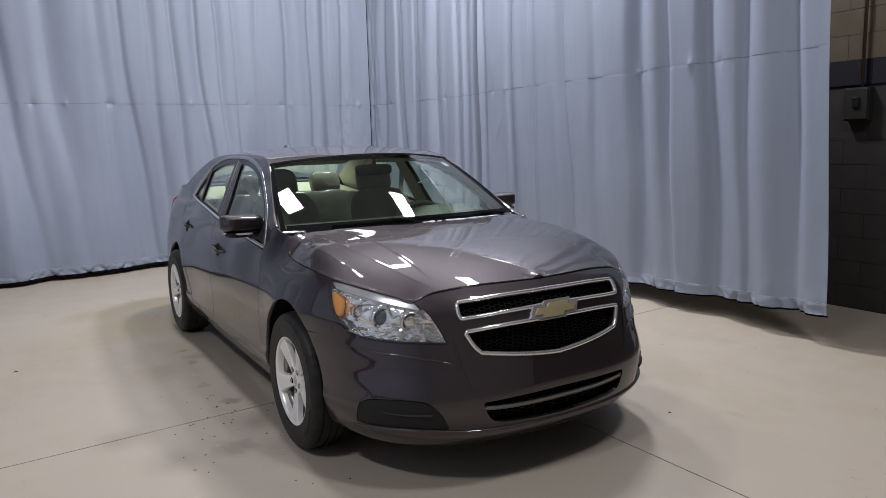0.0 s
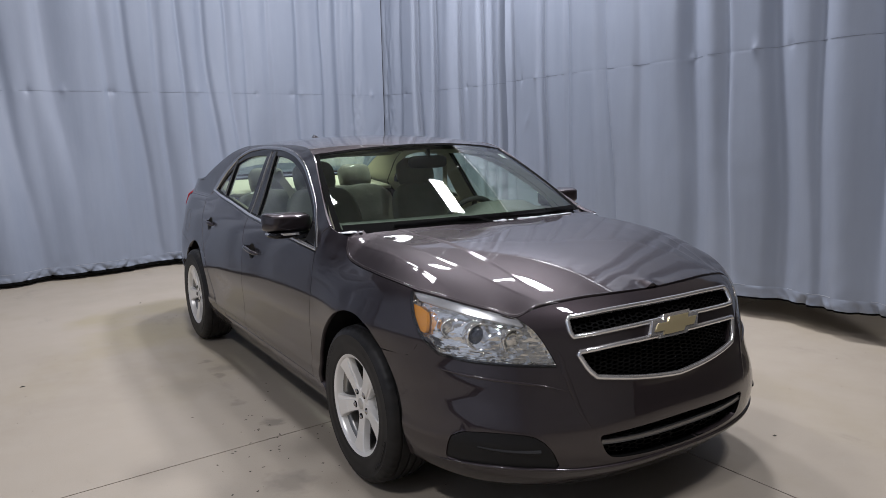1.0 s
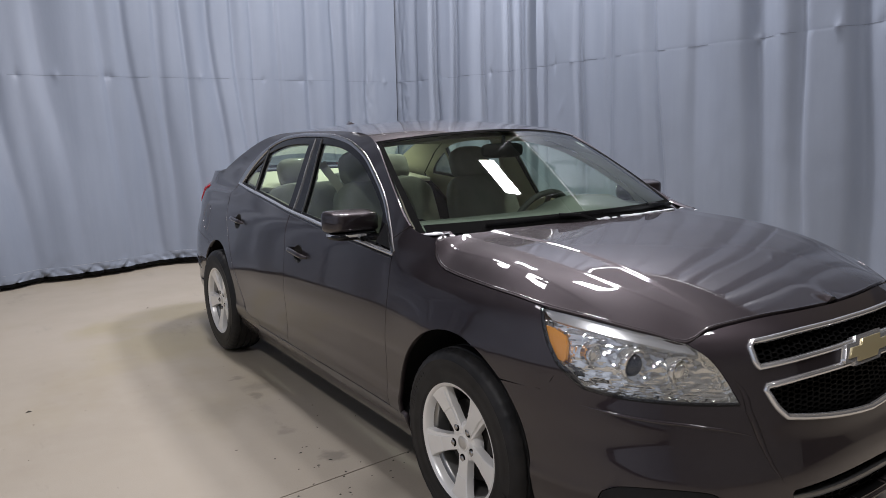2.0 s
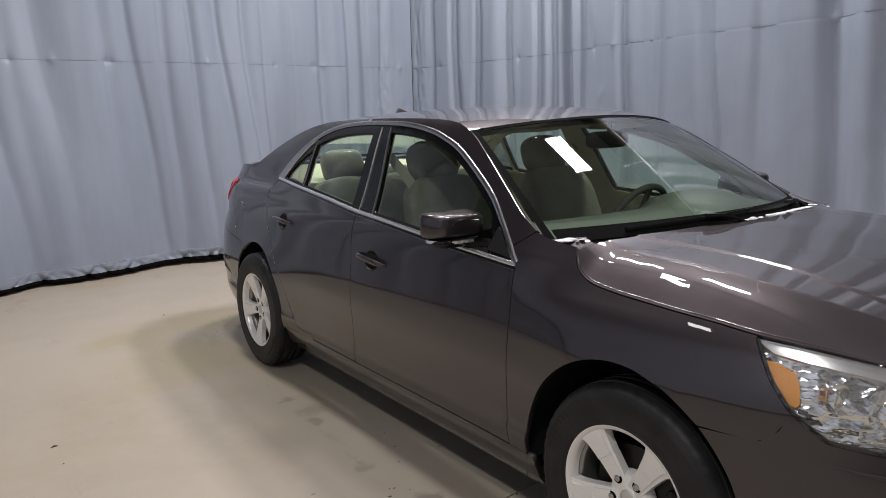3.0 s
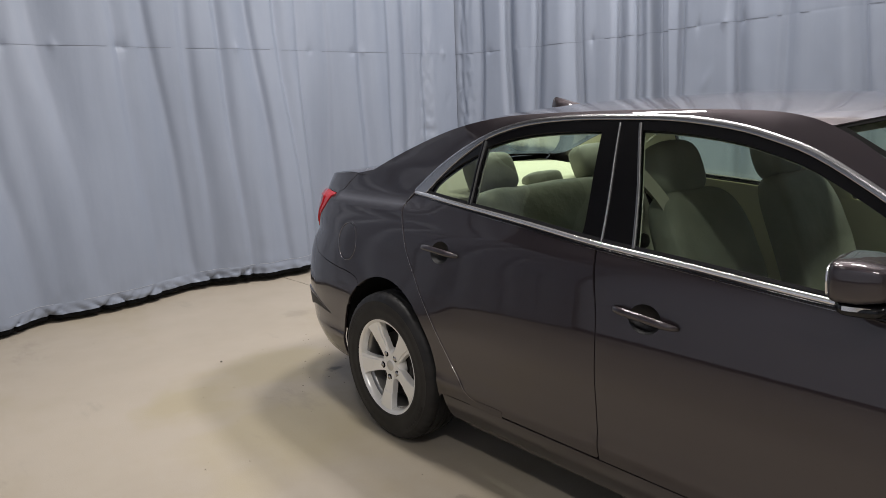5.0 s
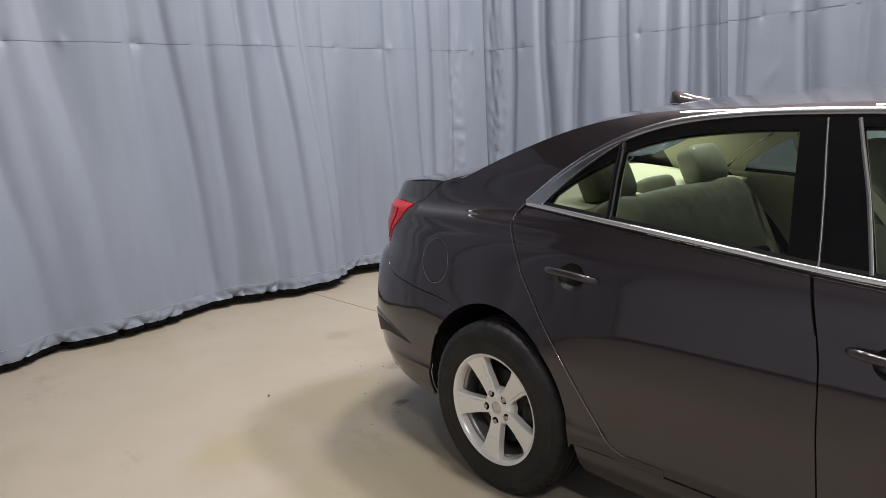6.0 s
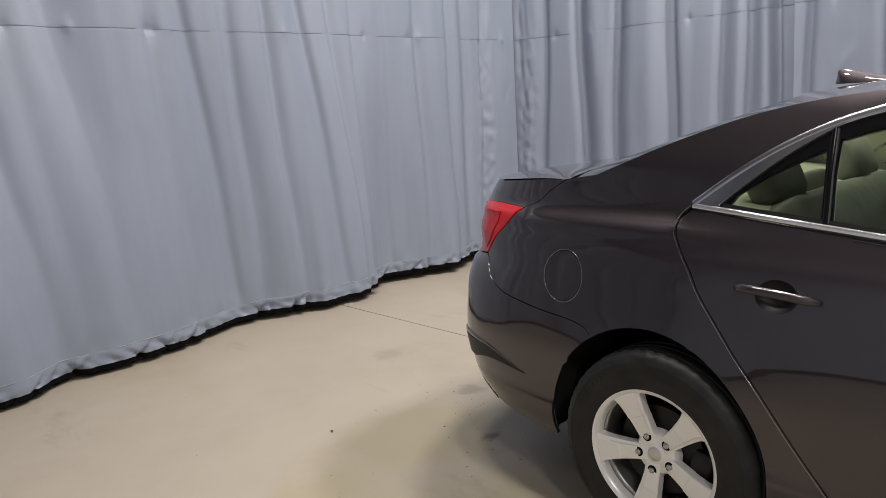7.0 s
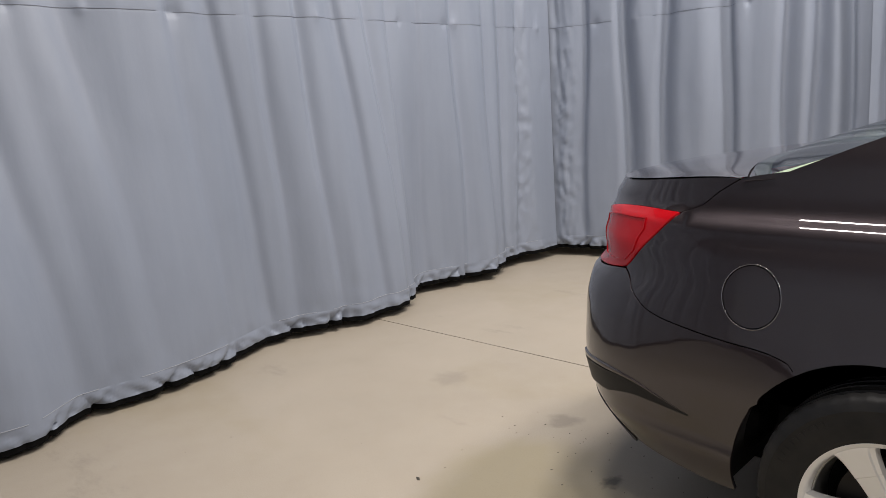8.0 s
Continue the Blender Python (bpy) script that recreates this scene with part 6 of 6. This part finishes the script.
def front_seat(x):
    s = group_under("front_seat", car, "beige cloth front seat with a separate headrest")
    def bolster(p):
        return (p.x, p.y - 0.02 * (1 - (p.x / 0.24) ** 2) if False else p.y, p.z + 0.035 * (abs(p.x) / 0.25) ** 3)
    part("cushion", pillow((x, -0.16, 0.56), (0.255, 0.27, 0.085), 0.45, 0.45, 32, 14, bolster), M_FRONTSEAT, s, smooth=True)
    tilt = Matrix.Rotation(radians(-20), 3, "X")
    def back(p):
        k = p.z / 0.31
        w = 1 - 0.14 * max(0, k) ** 2
        return (p.x * w, p.y - 0.03 * (abs(p.x) / 0.25) ** 2 - 0.02 * (1 - k * k) + 0.02 * math.exp(-((k + 0.15) / 0.04) ** 2) * 0.3, p.z)
    part("backrest", pillow((x, 0.165, 0.84), (0.245, 0.075, 0.31), 0.42, 0.5, 36, 22, back, tilt), M_FRONTSEAT, s, smooth=True)
    part("headrest", pillow((x, 0.298, 1.205), (0.135, 0.060, 0.105), 0.65, 0.6, 28, 14, None, tilt), M_FRONTSEAT, s, smooth=True)
    for dx in (-0.055, 0.055):
        bm = bmesh.new()
        bmesh.ops.create_cone(bm, segments=10, radius1=0.006, radius2=0.006, depth=0.12, cap_ends=True)
        bmesh.ops.transform(bm, matrix=Matrix.Translation((x + dx, 0.275, 1.15)) @ tilt.to_4x4(), verts=bm.verts)
        part("headrest_post", bm, M_CHROME, s)


front_seat(-0.37)
front_seat(0.37)
rs = group_under("rear_seat", car, "beige cloth rear bench with three headrests")
part("cushion", pillow((0, 0.80, 0.56), (0.64, 0.27, 0.10), 0.35, 0.3, 40, 14), M_SEAT, rs, smooth=True)
rt = Matrix.Rotation(radians(-24), 3, "X")
part("backrest", pillow((0, 1.11, 0.80), (0.64, 0.085, 0.30), 0.35, 0.3, 40, 18, lambda p: (p.x, p.y - 0.03 * math.cos(p.x * 2 * math.pi / 0.44) * (1 if abs(p.x) < 0.6 else 0) * 0.5, p.z), rt), M_SEAT, rs, smooth=True)
for x in (-0.36, 0.36):
    part("headrest", pillow((x, 1.255, 1.150), (0.130, 0.058, 0.095), 0.5, 0.45, 26, 14, None, rt), M_SEAT, rs, smooth=True)
part("headrest", pillow((0, 1.27, 1.085), (0.12, 0.045, 0.045), 0.5, 0.5, 26, 14, None, rt), M_SEAT, rs, smooth=True)
bm = bmesh.new()
box_bm(bm, -0.66, 0.66, -0.35, 0.35, -0.015, 0.015, 0.01)
bmesh.ops.transform(bm, matrix=Matrix.Translation((0, 1.54, 1.088)) @ Matrix.Rotation(radians(5.5), 4, "X"), verts=bm.verts)
part("parcel_shelf", bm, M_SHELF, car)
bm = bmesh.new()
box_bm(bm, -0.74, 0.74, -1.0, 1.5, 0.28, 0.33, 0.01)
box_bm(bm, -0.13, 0.13, -0.7, 0.35, 0.33, 0.66, 0.03)
part("cabin_floor", bm, M_TRIM, car)


def dash():
    prof = [(-1.10, 0.96), (-1.0, 1.005), (-0.80, 1.022), (-0.62, 1.012), (-0.53, 0.985), (-0.50, 0.94), (-0.545, 0.90), (-0.52, 0.80), (-0.56, 0.66), (-0.70, 0.52), (-1.05, 0.50)]
    bm = bmesh.new()
    rows = []
    for x in np.linspace(-0.70, 0.70, 41):
        hump = 0.055 * math.exp(-((x - 0.37) / 0.19) ** 4)
        bow = 0.10 * (x / 0.7) ** 2
        rows.append([bm.verts.new((x, y + bow * (1 if y < -0.7 else 0.4), z + hump * (1 if z > 0.9 and y > -0.95 else 0))) for y, z in prof])
    for a, b in zip(rows[:-1], rows[1:]):
        for j in range(len(prof) - 1):
            bm.faces.new((a[j], a[j + 1], b[j + 1], b[j]))
    bmesh.ops.recalc_face_normals(bm, faces=bm.faces)
    return bm


sharp(part("dashboard", dash(), M_DASH, car, "grey-green moulded dashboard", True), 40)
bm = bmesh.new()
R, r = 0.185, 0.016
rows = []
for i in range(40):
    t = 2 * math.pi * i / 40
    rows.append([bm.verts.new(((R + r * math.cos(q)) * math.cos(t), (R + r * math.cos(q)) * math.sin(t), r * math.sin(q))) for q in np.linspace(0, 2 * math.pi, 10, endpoint=False)])
for i in range(40):
    a, b = rows[i], rows[(i + 1) % 40]
    for j in range(10):
        bm.faces.new((a[j], a[(j + 1) % 10], b[(j + 1) % 10], b[j]))
bmesh.ops.recalc_face_normals(bm, faces=bm.faces)
mw = Matrix.Translation((0.37, -0.35, 0.905)) @ Matrix.Rotation(radians(-64), 4, "X")
bmesh.ops.transform(bm, matrix=mw, verts=bm.verts)
sw = part("steering_wheel", bm, M_TRIM, car, "dark steering wheel with spokes", True)
hubp = pillow((0, 0, 0.0), (0.075, 0.062, 0.028), 0.6, 0.6)
bmesh.ops.transform(hubp, matrix=mw, verts=hubp.verts)
part("wheel_boss", hubp, M_TRIM, sw, smooth=True)
for dg in (0, 180, 270):
    b = bmesh.new()
    box_bm(b, 0.05, 0.18, -0.016, 0.016, -0.008, 0.006, 0.004)
    bmesh.ops.transform(b, matrix=mw @ Matrix.Rotation(radians(dg), 4, "Z"), verts=b.verts)
    part("wheel_spoke", b, M_TRIM, sw)
part("rear_view_mirror", pillow((0, -0.49, 1.305), (0.125, 0.022, 0.036), 0.5, 0.5, 28, 12), M_BLACK, car, smooth=True)
bm = bmesh.new()
bmesh.ops.create_cone(bm, segments=10, radius1=0.012, radius2=0.009, depth=0.05, cap_ends=True)
bmesh.ops.translate(bm, vec=(0, -0.50, 1.355), verts=bm.verts)
part("mirror_stalk", bm, M_BLACK, car)
for x in (-0.30, 0.30):
    bm = pillow((x, -0.33, 1.362), (0.20, 0.080, 0.008), 0.5, 0.4, 28, 8, None, Matrix.Rotation(radians(-10), 3, "X"))
    part("sun_visor", bm, M_LINER, car, smooth=True)
# belts
for x0 in (-0.66, 0.66):
    sg = 1 if x0 > 0 else -1
    P = along(spline2([(x0 * 0.93, 0.30, 1.25), (x0 * 0.82, 0.18, 1.05), (x0 * 0.85, 0.16, 0.75), (x0 * 1.03, 0.20, 0.50)]), 0.03)[0]
    sweep("seat_belt", P, np.tile((sg * 0.2, -0.97, 0.1), (len(P), 1)), [(-0.023, 0), (-0.023, 0.002), (0.023, 0.002), (0.023, 0)], M_BELT, car)
for x0 in (-0.28, 0.28):
    P = along(spline2([(x0 * 0.9, 1.26, 1.085), (x0 * 1.1, 1.14, 1.03), (x0 * 1.5, 1.06, 0.82), (x0 * 1.9, 0.98, 0.62)]), 0.03)[0]
    sweep("seat_belt", P, np.tile((0.0, -0.94, 0.34), (len(P), 1)), [(-0.023, 0), (-0.023, 0.002), (0.023, 0.002), (0.023, 0)], M_BELT, car)

# a raised black strip paints the dark of a recessed wedge low on the rear bumper, under a sharp fold
for sd in (0, 1):
    q = along(spline2(skin_crease), 0.02)[0]
    P, Nn = skin(q[:, 0], q[:, 1]), normals_of(skin, q)
    tp = np.interp(np.linspace(0, 1, len(P)), (0, 0.04, 0.5, 1), (0.7, 1.0, 1.0, 0.06))
    up = sweep("bumper_fold", P, Nn, [(-0.012, -0.004), (-0.010, 0.002), (0.002, 0.008), (0.010, 0.006), (0.014, -0.004)], M_PAINT, car, mirror=bool(sd), taper=tp)
    q2 = q - np.stack([0 * q[:, 0], 0.044 * tp], -1)
    P2, N2 = skin(q2[:, 0], q2[:, 1]), normals_of(skin, q2)
    sweep("bumper_wedge_dark", P2, N2, [(-0.038, -0.004), (-0.037, 0.005), (0.037, 0.005), (0.038, -0.004)], M_BLACK, up, mirror=bool(sd), taper=tp)

# melting snow left on the cowl
rng = random.Random(8)
M_SNOW = mat("wet_snow", (0.80, 0.82, 0.85), 0.55)
mottled(M_SNOW, (0.62, 0.65, 0.70), (0.86, 0.88, 0.90), 60.0)
snow = empty("snow_patch", "melting white snow along the base of the windscreen", "snow", at=(CAR_X, 0, 0))
for v0, n, r in ((0.035, 7, 0.013), (0.055, 3, 0.007), (0.50, 10, 0.008), (0.58, 14, 0.008), (0.64, 20, 0.009), (0.70, 22, 0.010), (0.76, 18, 0.009), (0.80, 8, 0.008), (0.955, 6, 0.009)):
    for k in range(n):
        v = np.array([v0 + rng.uniform(-0.02, 0.02) * n / 8])
        h0, w0 = hood(np.array([0.992]), v)[0], windscreen(np.array([0.0]), v)[0]
        c = h0 + (w0 - h0) * (rng.uniform(-0.2, 0.7) if v0 > 0.1 else rng.uniform(0.85, 1.15)) + np.array([0, 0, 0.0 if v0 > 0.1 else 0.006])
        rr = r * rng.uniform(0.5, 1.3)
        wob = [rng.uniform(0.6, 1.3) for _ in range(6)]
        part("lump", pillow((c[0], c[1], c[2]), (rr * rng.uniform(1.6, 3.6), rr * 1.3, rr * 0.38), 0.9, 0.9, 9, 5, lambda p, w=wob: (p.x * w[0 if p.y > 0 else 1], p.y * w[2 if p.x > 0 else 3], p.z * w[4 if p.x > 0 else 5])), M_SNOW, snow, smooth=True)


def droplets(n):
    """Water drops and grit dried on the passenger half of the windscreen."""
    V, F = [], []
    for _ in range(n):
        u = rng.betavariate(1.2, 1.8)
        v = rng.choice((0.085, 0.125, 0.17, 0.215)) + rng.gauss(0, 0.009) + 0.022 * math.sin(6 * u)
        P = windscreen(np.array([u, u + 0.01, u]), np.array([v, v, v + 0.01]))
        nn = np.cross(P[1] - P[0], P[2] - P[0])
        nn = nn / np.linalg.norm(nn) * np.sign(nn[2])
        a = (P[1] - P[0]) / np.linalg.norm(P[1] - P[0])
        b = np.cross(nn, a)
        r = rng.uniform(0.0006, 0.0013)
        k = len(V)
        V += [P[0] + a * r, P[0] + b * r, P[0] - a * r * rng.uniform(1, 2.2), P[0] - b * r, P[0] + nn * r * 0.6]
        F += [(k + i, k + (i + 1) % 4, k + 4) for i in range(4)]
    tagged(mesh_of("droplets", V, F, M_DROP, car, True, "dried water drops"), kind="stuff")


droplets(260)

# an inspection sticker high on the windscreen
v = np.linspace(0, 1, 2)
uu, vv = np.meshgrid((0.80, 0.87), (0.895, 0.93), indexing="ij")
P = windscreen(uu.ravel(), vv.ravel()) - np.array([0, -0.003, 0.003])
mesh_of("sticker", P, [(0, 1, 3, 2)], M_STICK, car, label="small pale windscreen sticker")


# ---- fittings of the bay ----
box = empty("electrical_box", "grey steel electrical box with a conduit on the block wall", "electrical box")
for nm, dims, m in (("body", (EAST - 0.075, EAST - 0.002, -1.43, -1.23, 1.555, 1.815), M_STEEL), ("cover", (EAST - 0.084, EAST - 0.076, -1.42, -1.24, 1.565, 1.805), M_STEEL), ("switch", (EAST - 0.100, EAST - 0.085, -1.36, -1.31, 1.66, 1.74), M_BLACK)):
    bm = bmesh.new()
    box_bm(bm, *dims, 0.004)
    part(nm, bm, m, box)
bm = bmesh.new()
bmesh.ops.create_cone(bm, segments=14, radius1=0.013, radius2=0.013, depth=4.0, cap_ends=True)
bmesh.ops.translate(bm, vec=(EAST - 0.030, -1.345, 3.815), verts=bm.verts)
part("conduit", bm, M_TAN, box, smooth=True)

for path in ([(X0, 4.9), (-3.0, 4.92), (-1.0, 4.90), (0.5, 4.88), (1.6, 4.9), (2.58, 4.90)], [(2.60, 4.92), (2.68, 4.6), (2.78, 4.0), (2.85, 3.3), (2.92, 2.6), (2.94, 2.25)],
             [(2.82, 2.44), (2.80, 1.5), (2.78, 0.5), (2.74, -0.5), (2.72, -1.4), (2.72, -1.80)],):
    q = along(spline2(path), 0.15)[0]
    tr = empty("curtain_track", "aluminium curtain track hung on rods from the roof deck", "curtain track", "curtain tracks")
    P = np.c_[q, np.full(len(q), CURTAIN_TOP + 0.018)]
    sweep("rail", P, np.tile((0, 0, 1.0), (len(P), 1)), [(-0.02, -0.02), (-0.02, 0.02), (0.02, 0.02), (0.02, -0.02)], M_ALU, tr)
    for k in range(0, len(P), 8):
        bm = bmesh.new()
        h = ROOM_H - CURTAIN_TOP - 0.038
        bmesh.ops.create_cone(bm, segments=8, radius1=0.006, radius2=0.006, depth=h, cap_ends=True)
        bmesh.ops.translate(bm, vec=(P[k][0], P[k][1], CURTAIN_TOP + 0.038 + h / 2), verts=bm.verts)
        part("hanger_rod", bm, M_ALU, tr)

first = None
for lx, ly in LAMPS:
    if first is None:
        first = empty("ceiling_light", "unseen white rectangular high-bay light panel hung from the roof deck", "ceiling light", "ceiling lights")
        bm = bmesh.new()
        box_bm(bm, -0.24, 0.24, -0.45, 0.45, 0.012, 0.07, 0.01)
        part("housing", bm, M_WHITE, first)
        for dy in (-0.36, 0.36):
            bm = bmesh.new()
            h = ROOM_H - LAMP_Z - 0.07
            bmesh.ops.create_cone(bm, segments=8, radius1=0.005, radius2=0.005, depth=h, cap_ends=True)
            bmesh.ops.translate(bm, vec=(0, dy, 0.07 + h / 2), verts=bm.verts)
            part("hanger_rod", bm, M_ALU, first)
        first.location = (lx, ly, LAMP_Z)
    else:
        copy_thing(first, Matrix.Translation((lx, ly, LAMP_Z)))
